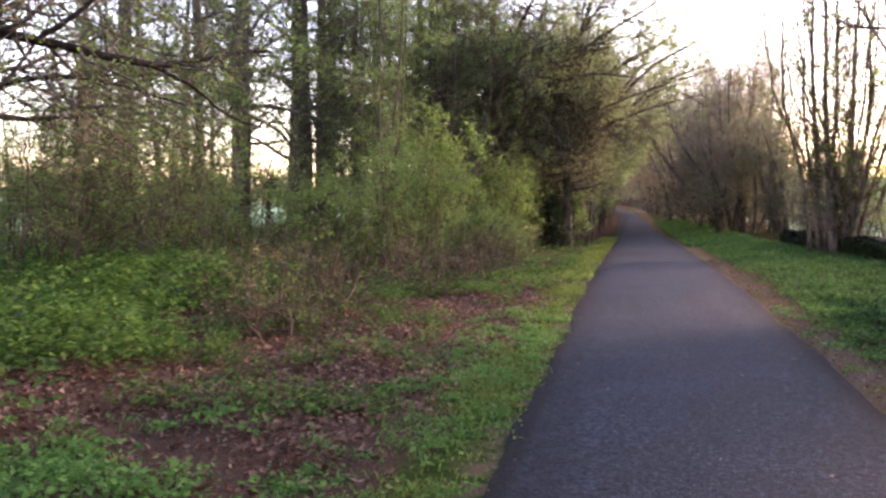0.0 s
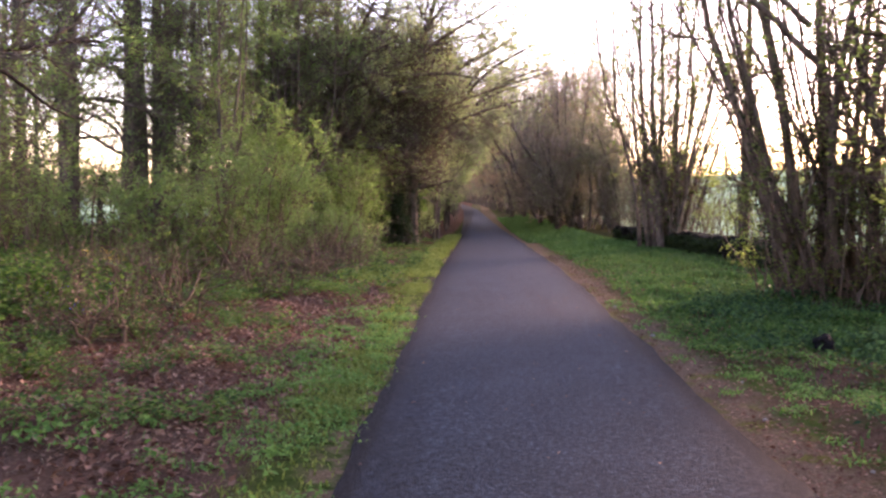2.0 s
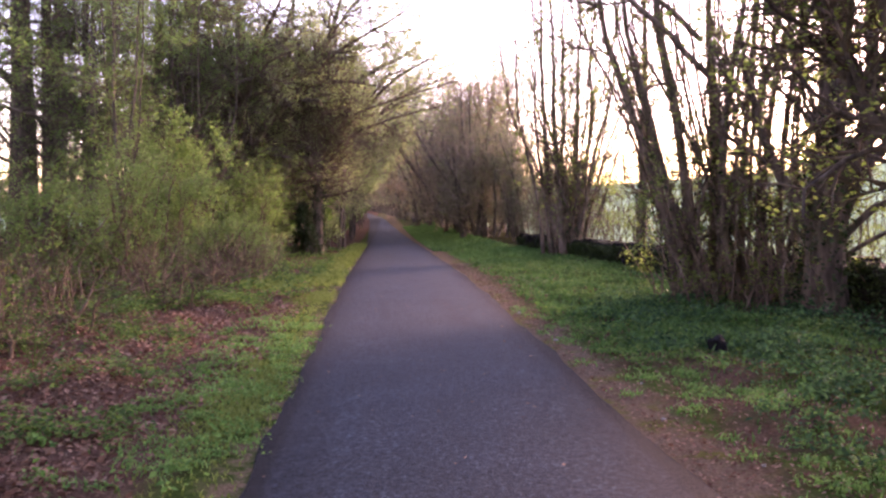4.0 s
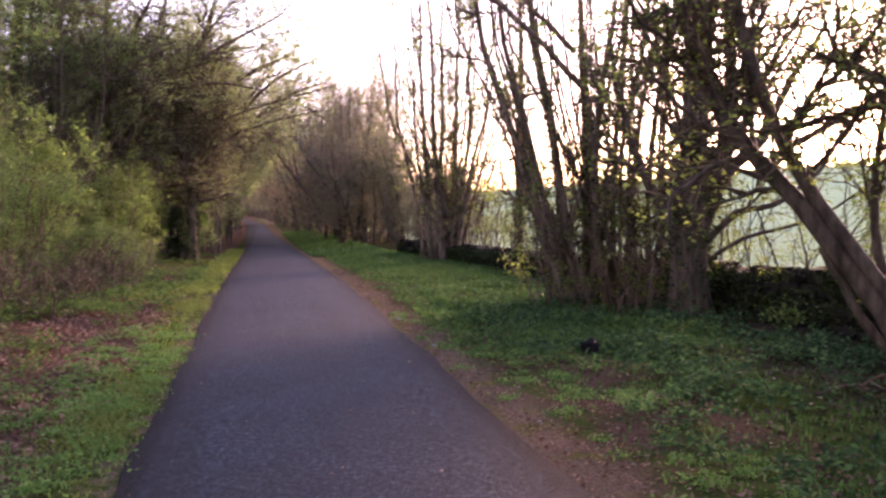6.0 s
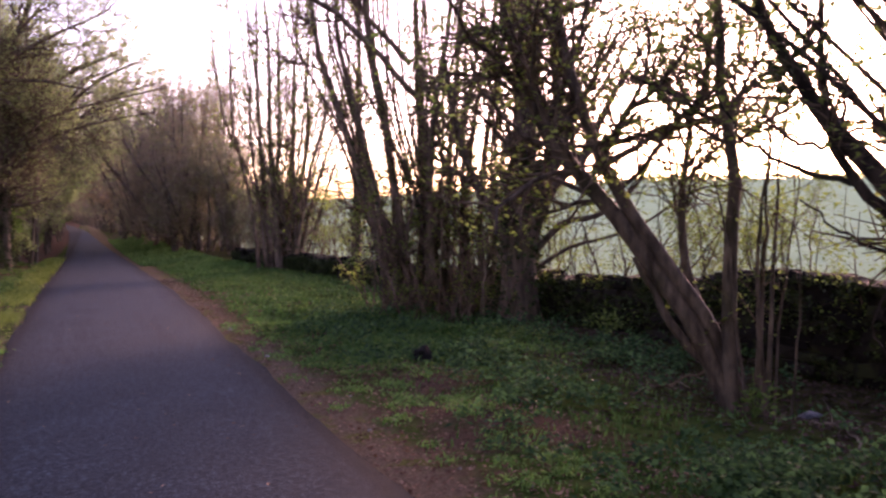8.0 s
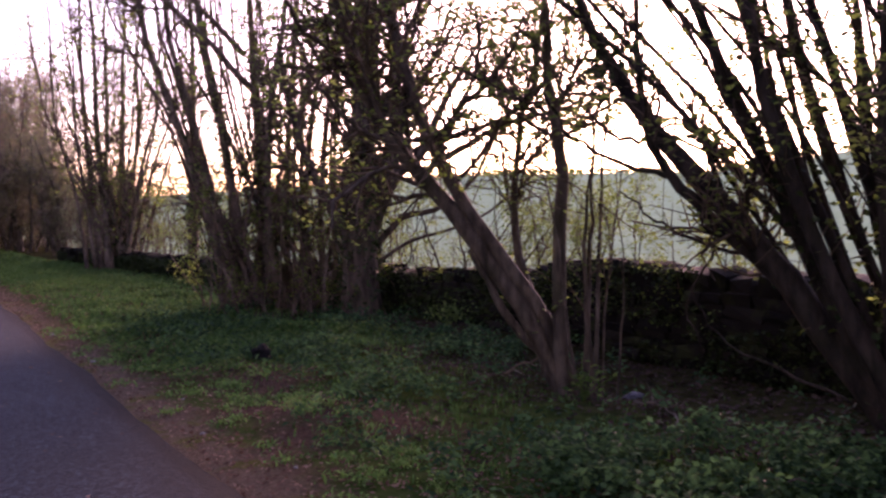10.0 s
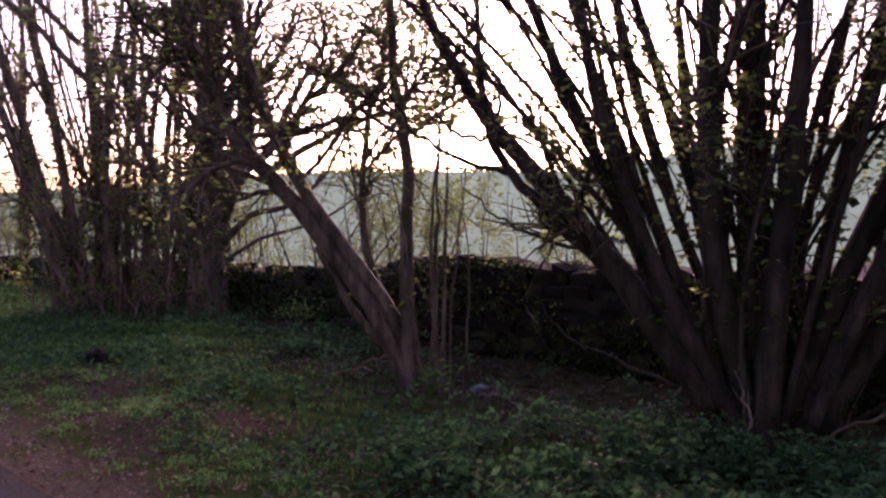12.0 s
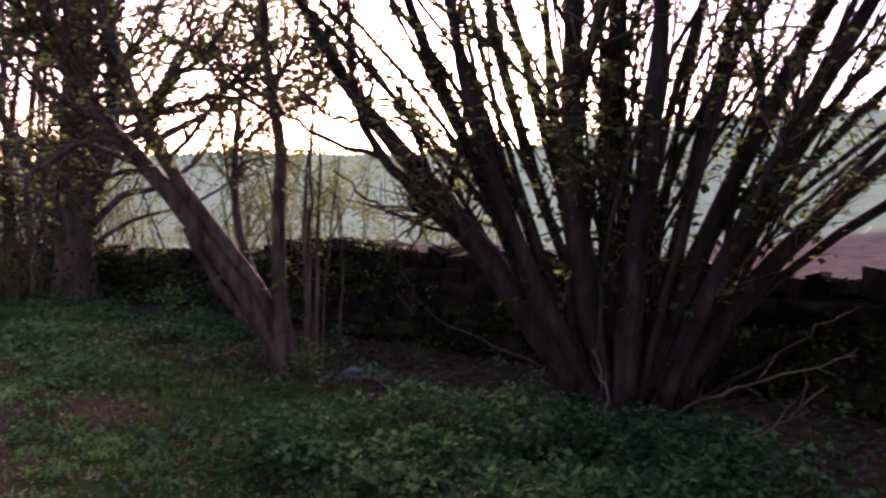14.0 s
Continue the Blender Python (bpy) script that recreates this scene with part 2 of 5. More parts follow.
def stone_material():
    m, nt, p = shader("wall_stone")
    o = nt.nodes.new("ShaderNodeObjectInfo")
    g = nt.nodes.new("ShaderNodeNewGeometry")
    r = calc(nt, "FRACT", calc(nt, "ADD", o.outputs["Random"], g.outputs["Random Per Island"]))
    grain, moss = noise_node(nt, 28, 5, 0.65), noise_node(nt, 4, 4)
    # Near-black stone: the backlit wall's shade is put into its base colour.
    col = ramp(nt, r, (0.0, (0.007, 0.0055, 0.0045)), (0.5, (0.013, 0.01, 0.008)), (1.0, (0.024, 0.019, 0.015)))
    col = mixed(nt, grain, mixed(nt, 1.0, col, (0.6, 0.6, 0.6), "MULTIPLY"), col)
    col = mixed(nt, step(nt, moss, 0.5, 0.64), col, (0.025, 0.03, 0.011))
    nt.links.new(col, p.inputs["Base Color"])
    p.inputs["Roughness"].default_value = 0.95
    p.inputs["Specular IOR Level"].default_value = 0.15
    bump(nt, p, grain, 0.6, 0.015)
    return m


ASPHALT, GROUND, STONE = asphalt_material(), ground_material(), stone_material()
BLACK_PLASTIC = plain("black_plastic", (0.004, 0.004, 0.004), 0.8, 0.2, 12, 0.5)
BLACK_PLASTIC.node_tree.nodes["Principled BSDF"].inputs["Specular IOR Level"].default_value = 0.15
PALE_PLASTIC = plain("pale_blue_plastic", (0.055, 0.063, 0.08), 0.6, 0.2, 20, 0.4)
PALE_STONE = plain("pale_stone", (0.2, 0.19, 0.175), 0.8, 0.25, 40, 0.4)
rng = np.random.default_rng(7)


# ---- mesh helpers ----
def quad_mesh(name, verts, quads, material, smooth=False):
    me = bpy.data.meshes.new(name)
    verts, quads = np.asarray(verts, np.float32), np.asarray(quads, np.int32)
    me.vertices.add(len(verts))
    me.vertices.foreach_set("co", verts.ravel())
    me.loops.add(quads.size)
    me.loops.foreach_set("vertex_index", quads.ravel())
    me.polygons.add(len(quads))
    me.polygons.foreach_set("loop_start", np.arange(0, quads.size, 4, dtype=np.int32))
    me.polygons.foreach_set("use_smooth", np.full(len(quads), smooth))
    me.update(calc_edges=True)
    me.materials.append(material)
    return me


def thing(name, at, label, category, group="", kind=""):
    ob = new(name)
    ob.location = at
    return tagged(ob, label, category, group, kind)


def part(name, me, parent, label=""):
    ob = new(name, me)
    ob.parent = parent
    return tagged(ob, label)


def unit(v):
    return v / np.maximum(np.linalg.norm(v, axis=-1, keepdims=True), 1e-9)


def joined(chunks):
    verts, quads, n = [], [], 0
    for v, q in chunks:
        verts.append(v), quads.append(q + n)
        n += len(v)
    return np.concatenate(verts), np.concatenate(quads)


def tubes(P, R, sides):
    """Round, tapered limbs along P (n, s, 3) with radii R (n, s)."""
    n, s, _ = P.shape
    T = unit(np.gradient(P, axis=1))
    ref = np.where(np.abs(T[:, :1, 2:]) > 0.9, [[[1.0, 0, 0]]], [[[0, 0, 1.0]]])
    A = unit(np.cross(T, np.broadcast_to(ref, T.shape)))
    B = np.cross(T, A)
    a = np.arange(sides) * 2 * np.pi / sides
    V = P[:, :, None] + R[:, :, None, None] * (np.cos(a)[:, None] * A[:, :, None] + np.sin(a)[:, None] * B[:, :, None])
    i = np.arange(n * s * sides).reshape(n, s, sides)
    j = np.roll(i, -1, 2)
    return V.reshape(-1, 3), np.stack([i[:, :-1], j[:, :-1], j[:, 1:], i[:, 1:]], -1).reshape(-1, 4)


def sprout(P, R, n, lo, hi, length, angle, lift, thick, points=6, wander=0.25, cap=0.03, floor=None):
    """n side shoots from the limbs P, R: their centre lines and radii."""
    far = np.linalg.norm(P[:, -1] - P[:, 0], axis=-1)
    k = rng.choice(len(P), n, p=far / far.sum())
    s = rng.uniform(lo, hi, n) * (P.shape[1] - 1.001)
    i, f = s.astype(int), (s % 1)[:, None]
    at = P[k, i] * (1 - f) + P[k, i + 1] * f
    T = unit(P[k, i + 1] - P[k, i])
    side = unit(np.cross(T, rng.normal(size=(n, 3))))
    a = np.radians(rng.uniform(angle[0], angle[1], n))[:, None]
    d = unit(T * np.cos(a) + side * np.sin(a) + [0, 0, lift])
    L = rng.uniform(length[0], length[1], n) * (1.15 - 0.6 * s / P.shape[1])
    walk_off = np.cumsum(rng.normal(size=(n, points - 1, 3)) * wander / np.sqrt(points), axis=1)
    steps = unit(d[:, None] + walk_off + np.array([0, 0, lift]) * np.linspace(0, 1, points - 1)[:, None])
    Q = np.concatenate([at[:, None], at[:, None] + np.cumsum(steps * (L / (points - 1))[:, None, None], axis=1)], 1)
    if floor is not None:
        Q[..., 2] = np.maximum(Q[..., 2], floor)
    r0 = np.minimum(thick * (R[k, i] * (1 - f[:, 0]) + R[k, i + 1] * f[:, 0]), cap)
    return Q, r0[:, None] * np.linspace(1, 0.45, points)


def on_limbs(P, n, spread, lo=0.15):
    k = rng.integers(0, len(P), n)
    s = rng.uniform(lo, 1, n) * (P.shape[1] - 1.001)
    i, f = s.astype(int), (s % 1)[:, None]
    return P[k, i] * (1 - f) + P[k, i + 1] * f + rng.normal(size=(n, 3)) * spread


def leaves(at, size, tilt=0.6, wide=0.62, droop=0.15, stand=0.0):
    """One folded, pointed leaf at each place."""
    n = len(at)
    a = rng.uniform(0, 2 * np.pi, n)
    ax = unit(np.stack([np.cos(a), np.sin(a), rng.normal(size=n) * tilt * 0.6 - droop + stand], -1))
    nrm = unit(np.stack([rng.normal(size=n) * tilt, rng.normal(size=n) * tilt, np.ones(n)], -1))
    side = unit(np.cross(nrm, ax))
    up = np.cross(ax, side)
    L = (rng.uniform(0.6, 1.25, n) * size)[:, None]
    mid = at + ax * L * 0.42 + up * L * 0.1
    V = np.stack([at, mid + side * L * wide / 2, at + ax * L, mid - side * L * wide / 2], 1).reshape(-1, 3)
    return V, np.arange(4 * n).reshape(n, 4)


def blades(at, height, width=0.012, bend=0.5):
    n = len(at)
    a = rng.uniform(0, 2 * np.pi, n)
    out = np.stack([np.cos(a), np.sin(a), np.zeros(n)], -1)
    across = np.stack([-np.sin(a), np.cos(a), np.zeros(n)], -1)
    h = (rng.uniform(0.5, 1.3, n) * height)[:, None]
    w = (rng.uniform(0.6, 1.3, n) * width)[:, None]
    up = np.array([0, 0, 1.0])
    knee = at + up * h * 0.6 + out * h * bend * 0.25
    tip = at + up * h * 0.95 + out * h * bend
    V = np.stack([at - across * w / 2, at + across * w / 2, knee + across * w * 0.45, knee - across * w * 0.45, knee - across * w * 0.45, knee + across * w * 0.45, tip + across * w * 0.08, tip - across * w * 0.08], 1).reshape(-1, 3)
    return V, np.arange(8 * n).reshape(2 * n, 4)


# ---- the lie of the land ----
def path_drop(y):
    """The ground sinks gently along the path."""
    return np.interp(y, [15, 19, 27, 38, 52, 66, 95, 150, 200, 330], [0, -0.03, -0.22, -0.46, -0.72, -0.9, -1.15, -1.45, -1.6, -1.6])


def ground_height(x, y):
    x, y = np.asarray(x, float), np.asarray(y, float)
    brow = np.interp(y / np.maximum(x, 1.0), [0.2, 0.45, 0.6, 0.8, 1.4, 2.0], [28, 26.5, 23.5, 18.5, 23.0, 22.0])
    z = brow * (np.clip(x - 10, 0, 250) / 250) ** 1.1
    z = z + path_drop(y) * (1 - 0.6 * np.clip((x - 2.6) / 3, 0, 1))
    z = np.where(x > 260, z - (x - 260) * 0.03, z)
    bank = np.clip((-x - 2.5) / 3, 0, 1)
    z = z + bank * 0.06 * (np.sin(x * 1.7 + y * 0.6) + np.sin(y * 1.1 - x * 0.5))
    rough = np.clip((np.abs(x - 0.5) - 1.4) / 0.8, 0, 1)
    rough = rough * np.exp(-np.clip(y - 28, 0, None) / 12) * np.exp(-np.clip(-12 - y, 0, None) / 12)
    return z + rough * 0.025 * (np.sin(x * 4.1 + 1.3 * np.sin(y * 2.3)) + np.sin(y * 3.3 + x * 1.9)) - 0.006


def path_centre(y):
    far = np.clip(np.asarray(y, float) - 36, 0, None)
    return 0.53 - 0.011 * far - 0.00004 * far**2 - 0.0015 * np.clip(far - 104, 0, None) ** 1.6


def spaced(lo, hi, near_lo, near_hi, fine, grow):
    v = list(np.arange(near_lo, near_hi, fine))
    s = fine
    while v[-1] < hi:
        s *= grow
        v.append(v[-1] + s)
    s = fine
    while v[0] > lo:
        s *= grow
        v.insert(0, v[0] - s)
    return np.array(v)


gx = spaced(-2500, 2500, -9, 9, 0.25, 1.12)
gy = np.concatenate([spaced(-2500, 26, -6, 26, 0.35, 1.12), np.arange(27, 336, 1.5), spaced(336, 2500, 338, 342, 2.0, 1.15)])
X, Y = np.meshgrid(gx, gy)
idx = np.arange(X.size).reshape(X.shape)
quads = np.stack([idx[:-1, :-1], idx[:-1, 1:], idx[1:, 1:], idx[1:, :-1]], -1).reshape(-1, 4)
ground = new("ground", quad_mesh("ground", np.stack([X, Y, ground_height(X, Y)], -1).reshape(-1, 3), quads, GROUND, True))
tagged(ground, "earth, turf and leaf litter running out to tilled fields", "ground", kind="structure")


def build_path():
    y = np.concatenate([np.arange(-14, 40, 0.12), np.arange(40, 330, 0.8)])
    c = path_centre(y)
    left = c - 1.29 + 0.022 * np.sin(y * 1.9) + 0.01 * np.sin(y * 5.1 + 1) + np.convolve(rng.normal(size=len(y)), np.ones(4) / 4, "same") * 0.016
    left += 0.05 * np.exp(-((y - 9.3) / 0.5) ** 2)
    right = c + 1.29 + 0.022 * np.sin(y * 1.3 + 2) + 0.009 * np.sin(y * 4.3) + np.convolve(rng.normal(size=len(y)), np.ones(4) / 4, "same") * 0.016
    f = np.linspace(0, 1, 9)
    x = left[:, None] * (1 - f) + right[:, None] * f
    z = np.broadcast_to(0.008 + 0.03 * (1 - (2 * f - 1) ** 2), x.shape)
    z = z + path_drop(y)[:, None]
    top = np.stack([x, np.broadcast_to(y[:, None], x.shape), z], -1)
    low = top[:, [0, -1]].copy()
    low[..., 2] -= 0.08
    low[:, 0, 0] -= 0.05
    low[:, 1, 0] += 0.05
    grid = np.concatenate([low[:, :1], top, low[:, 1:]], 1)
    i = np.arange(grid.shape[0] * 11).reshape(-1, 11)
    q = np.stack([i[:-1, :-1], i[:-1, 1:], i[1:, 1:], i[1:, :-1]], -1).reshape(-1, 4)
    ob = new("path", quad_mesh("path", grid.reshape(-1, 3), q, ASPHALT, False))
    tagged(ob, "narrow dark grey asphalt path with crumbling edges", "path", kind="structure")


build_path()


# ---- trees and bushes ----
def stem_lines(origin, right, fans, height, points=16, depth=0.0, sway=0.03):
    """Stems that rise from the stool at origin: each of fans is (foot, lean, bow, radius), across the line 'right'."""
    P, R = [], []
    rx = np.array([right[0], right[1], 0.0])
    away = np.array([-right[1], right[0], 0.0])
    for foot, lean, bow, r in fans:
        top = height * rng.uniform(0.85, 1.1)
        h = np.linspace(-0.08, top, points)
        hh = np.minimum(h, 4.5)
        u = foot + lean * hh + bow * hh**2 + (h - hh) * (lean + 2 * bow * 4.5) * 0.35
        d = rng.normal() * depth * (0.3 + 0.12 * h) + rng.normal() * depth * 0.3
        wob = np.cumsum(rng.normal(size=(points, 3)), axis=0) * sway * np.linspace(0, 1, points)[:, None]
        P.append(np.array([origin[0], origin[1], 0]) + u[:, None] * rx + np.atleast_1d(d)[:, None] * away + h[:, None] * [0, 0, 1] + wob)
        R.append(r * (1 + rng.normal(size=points) * 0.09) * (np.exp(-h / 0.2) * 0.16 + 1.05 * (1 - 0.78 * np.clip(h, 0, None) / top)))
    return np.array(P), np.array(R)


def grow_tree(name, label, category, origin, right, fans, height, bark_mat, leaf_mat, boughs=20, bough=(0.6, 1.6), twigs=160, twig=(0.25, 0.7), leaf_count=1500, leaf_size=0.05, low=0.2, angle=(25, 65), lift=0.25, depth=0.25, group="", ivy=0, ivy_top=3.0, sides=9, sway=0.03, sprays=0, extra=None, leaf_low=0.15, bough_cap=0.045, fuzz=0, pick=0, twig_mat=None, extra_boughs=24, trunks=None, leafy_limbs=None):
    base = float(ground_height(*origin))
    P, R = stem_lines(origin, right, fans, height, depth=depth, sway=sway) if trunks is None else trunks
    P = P - [origin[0], origin[1], 0]
    ob = thing(name, (origin[0], origin[1], base), label, category, group)
    stems = [part("stem" if len(P) > 1 else "trunk", quad_mesh("stem", *tubes(P[k : k + 1], R[k : k + 1], sides), bark_mat, True), ob) for k in range(len(P))]
    if extra is not None:
        Pe, Re = extra
        Pe = Pe - [origin[0], origin[1], 0]
        for k in range(len(Pe)):
            part("limb", quad_mesh("limb", *tubes(Pe[k : k + 1], Re[k : k + 1], 8), bark_mat, True), ob)
    chunks = []
    B, BR = sprout(P, R, boughs, low, 0.95, bough, angle, lift, 0.42, 6, 0.5, bough_cap)
    if extra is not None:
        B2, BR2 = sprout(Pe[:leafy_limbs], Re[:leafy_limbs], extra_boughs, 0.2, 0.98, bough, angle, lift, 0.42, 6, 0.5, bough_cap)
        B, BR = np.concatenate([B, B2]), np.concatenate([BR, BR2])
    thick = np.argsort(-BR[:, 0])
    for k in thick[:pick]:
        part("branch", quad_mesh("branch", *tubes(B[k : k + 1], BR[k : k + 1], 6), bark_mat, True), ob)
    if pick < len(B):
        chunks.append(tubes(B[thick[pick:]], BR[thick[pick:]], 4))
    W, WR = sprout(B, BR, twigs, 0.12, 1.0, twig, (20, 70), 0.12, 0.75, 4 if height < 7 else 3, 0.5, 0.017)
    chunks.append(tubes(W, WR, 3))
    if sprays:
        S, SR = sprout(W, WR, sprays, 0.1, 1.0, (twig[0] * 0.5, twig[1] * 0.6), (20, 60), 0.1, 0.8, 2, 0.4, 0.009)
        chunks.append(tubes(S, SR, 3))
        W = np.concatenate([W[:, [0, -1]], S])
    green = [leaves(on_limbs(W, leaf_count, 0.04, leaf_low), leaf_size)] if leaf_count else []
    if fuzz:
        F, FR = sprout(P, R, fuzz, 0.14, 0.85, (0.12, 0.5), (35, 85), 0.15, 0.5, 3, 0.5, 0.009)
        chunks.append(tubes(F, FR, 3))
        green.append(leaves(on_limbs(F, fuzz * 5, 0.03, 0.1), leaf_size))
    tagged(part("branchwork", quad_mesh("branchwork", *joined(chunks), twig_mat or TWIG_BARK, True), ob), kind="stuff")
    if green:
        tagged(part("foliage", quad_mesh("foliage", *joined(green), leaf_mat), ob, "fresh spring leaves"), kind="stuff")
    if ivy:
        k = rng.integers(0, len(P), ivy)
        s = rng.uniform(0, 1, ivy) * min(1.0, ivy_top / height) * (P.shape[1] - 1.001)
        i, f = s.astype(int), (s % 1)[:, None]
        at = P[k, i] * (1 - f) + P[k, i + 1] * f
        out = unit(rng.normal(size=(ivy, 3)) * [1, 1, 0.2])
        at = at + out * (R[k, i][:, None] * 1.05 + np.abs(rng.normal(size=(ivy, 1))) * 0.05)
        tagged(part("ivy", quad_mesh("ivy", *leaves(at, 0.07, 1.0, 0.85, 0.3), IVY_LEAF), stems[0] if len(stems) == 1 else ob, "dark glossy climbing ivy"), kind="stuff")
    return ob


def lines(*curves):
    """Limbs through a few set points, with a thick and a thin end: (points, r0, r1)."""
    P, R = [], []
    for pts, r0, r1 in curves:
        pts = np.array(pts, float)
        t = np.linspace(0, len(pts) - 1, 14)
        i = np.minimum(t.astype(int), len(pts) - 2)
        pad = np.concatenate([[2 * pts[0] - pts[1]], pts, [2 * pts[-1] - pts[-2]]])
        a, b, c, d = (pad[i + k] for k in range(4))
        f = (t - i)[:, None]
        q = 0.5 * (2 * b + (c - a) * f + (2 * a - 5 * b + 4 * c - d) * f**2 + (3 * b - a - 3 * c + d) * f**3)
        P.append(q + rng.normal(size=q.shape) * 0.012)
        R.append(np.linspace(r0, r1, 14))
    return np.array(P), np.array(R)


COPPICE = "coppice beside the wall"
# the leaning pair of trunks in front of the wall
leaning = lines(([(5.38, 5.85, -0.1), (5.16, 6.03, 0.49), (4.9, 6.25, 1.06), (4.37, 6.7, 1.93), (4.0, 7.01, 2.51), (3.8, 7.18, 3.2), (3.62, 7.3, 4.3), (3.5, 7.4, 5.6)], 0.09, 0.052),
                ([(5.44, 5.8, -0.1), (5.22, 5.98, 0.55), (5.01, 6.17, 1.06), (4.5, 6.6, 1.98), (4.32, 6.74, 2.54), (4.14, 6.89, 3.19), (4.02, 7.0, 4.2), (3.8, 7.1, 5.6)], 0.074, 0.044))
forked = lines(([(4.42, 6.66, 2.31), (4.66, 6.46, 2.43), (4.85, 6.29, 2.51), (5.05, 6.13, 2.66), (5.3, 5.9, 2.95)], 0.03, 0.01),
               ([(4.45, 6.64, 2.24), (4.56, 6.54, 2.57), (4.74, 6.39, 2.8), (4.89, 6.26, 3.05), (5.02, 6.15, 3.45)], 0.034, 0.012),
               ([(4.0, 7.01, 2.51), (4.16, 6.86, 2.95), (4.26, 6.76, 3.4), (4.3, 6.7, 4.0)], 0.036, 0.012),
               ([(4.16, 6.88, 2.29), (3.86, 7.14, 2.45), (3.6, 7.36, 2.8), (3.4, 7.5, 3.3)], 0.03, 0.01),
               ([(5.28, 5.9, -0.1), (5.14, 6.03, 0.37), (4.92, 6.22, 0.72), (4.66, 6.44, 1.34)], 0.045, 0.036))
grow_tree("leaning_tree", "two smooth grey trunks leaning out from one base, sparse new leaves", "tree", (5.26, 5.95), (0.765, -0.644),
          [], 6.0, SMOOTH_BARK, HAZEL_LEAF, trunks=leaning,
          boughs=44, bough=(0.6, 2.0), twigs=760, twig=(0.25, 0.8), leaf_count=5200, leaf_size=0.062, low=0.4, lift=0.02, angle=(35, 80), sprays=700, fuzz=26, pick=30, extra=forked, extra_boughs=40, leafy_limbs=4)
upright = lines(([(5.3, 5.85, -0.1), (5.25, 5.9, 0.9), (5.26, 5.89, 1.9), (5.22, 5.92, 2.4), (5.15, 5.97, 3.0), (5.12, 6.0, 3.8), (5.0, 6.05, 5.0), (5.0, 6.0, 6.4)], 0.072, 0.02))
grow_tree("young_tree", "slim straight grey-brown trunk beside the leaning tree", "tree", (5.3, 5.85), (0.765, -0.644),
          [], 6.5, SMOOTH_BARK, HAZEL_LEAF, trunks=upright, boughs=22, bough=(0.6, 2.0), twigs=280, leaf_count=1900, leaf_size=0.062, low=0.4, sprays=300, pick=16)
crooked = lines(([(5.7, 6.6, -0.1), (5.62, 6.66, 0.6), (5.47, 6.8, 1.3), (5.44, 6.82, 1.85), (5.5, 6.77, 2.5), (5.62, 6.68, 3.2), (5.7, 6.6, 4.4)], 0.056, 0.018))
crooked_fork = lines(([(5.46, 6.8, 2.1), (5.57, 6.71, 2.33), (5.7, 6.6, 2.5), (5.85, 6.5, 2.9)], 0.022, 0.008))
grow_tree("young_tree", "thin crooked trunk behind the leaning tree", "tree", (5.7, 6.6), (0.765, -0.644),
          [], 4.6, SMOOTH_BARK, HAZEL_LEAF, trunks=crooked, extra=crooked_fork, extra_boughs=6, boughs=20, bough=(0.5, 1.6), twigs=300, leaf_count=2400, leaf_size=0.062, low=0.35, sprays=320, pick=14)
grow_tree("hazel_shoots", "cluster of thin upright shoots at the foot of the trees", "shrub", (5.42, 5.75), (0.765, -0.644),
          [(0.02, -0.06, -0.014, 0.028), (0.09, 0.02, -0.007, 0.024), (0.07, -0.06, 0.005, 0.026), (0.16, 0.05, 0.01, 0.014), (0.3, 0.04, 0.0, 0.012), (-0.05, -0.16, 0.02, 0.014)], 3.0, SMOOTH_BARK, HAZEL_LEAF,
          boughs=44, bough=(0.2, 0.7), twigs=110, twig=(0.12, 0.35), leaf_count=500, leaf_size=0.045, low=0.3, depth=0.08, sides=6, sway=0.035)
# the great many-stemmed stool nearest the camera
arching = lines(([(5.84, 2.95, -0.05), (5.52, 3.54, 0.93), (5.32, 3.9, 1.42), (5.11, 4.28, 1.92), (4.92, 4.63, 2.4), (4.78, 4.9, 2.9), (4.6, 5.2, 3.7)], 0.115, 0.03),
                ([(5.8, 2.98, 0.0), (5.48, 3.6, 0.98), (5.3, 3.92, 1.33), (5.16, 4.2, 1.63), (5.03, 4.44, 1.9), (4.93, 4.6, 2.35), (4.9, 4.66, 3.2)], 0.075, 0.02),
                ([(5.05, 4.4, 1.9), (4.94, 4.59, 1.94), (4.77, 4.91, 2.07), (4.65, 5.14, 2.25), (4.55, 5.3, 2.6)], 0.024, 0.008),
                ([(4.99, 4.51, 2.14), (4.88, 4.71, 2.17), (4.79, 4.87, 2.26), (4.7, 5.04, 2.49), (4.6, 5.2, 2.7)], 0.02, 0.007),
                ([(5.35, 3.85, 1.3), (5.15, 4.2, 1.4), (5.0, 4.5, 1.56), (4.85, 4.75, 1.78)], 0.017, 0.006),
                ([(5.2, 4.1, 1.5), (5.15, 4.2, 1.2), (5.1, 4.3, 0.9), (5.2, 4.2, 0.6)], 0.012, 0.005),
                ([(5.7, 3.2, 0.3), (5.45, 3.7, 0.5), (5.25, 4.1, 0.72), (5.15, 4.3, 1.05)], 0.013, 0.006),
                ([(6.2, 2.4, 0.1), (6.4, 1.8, 0.6), (6.5, 1.4, 0.9)], 0.016, 0.006))
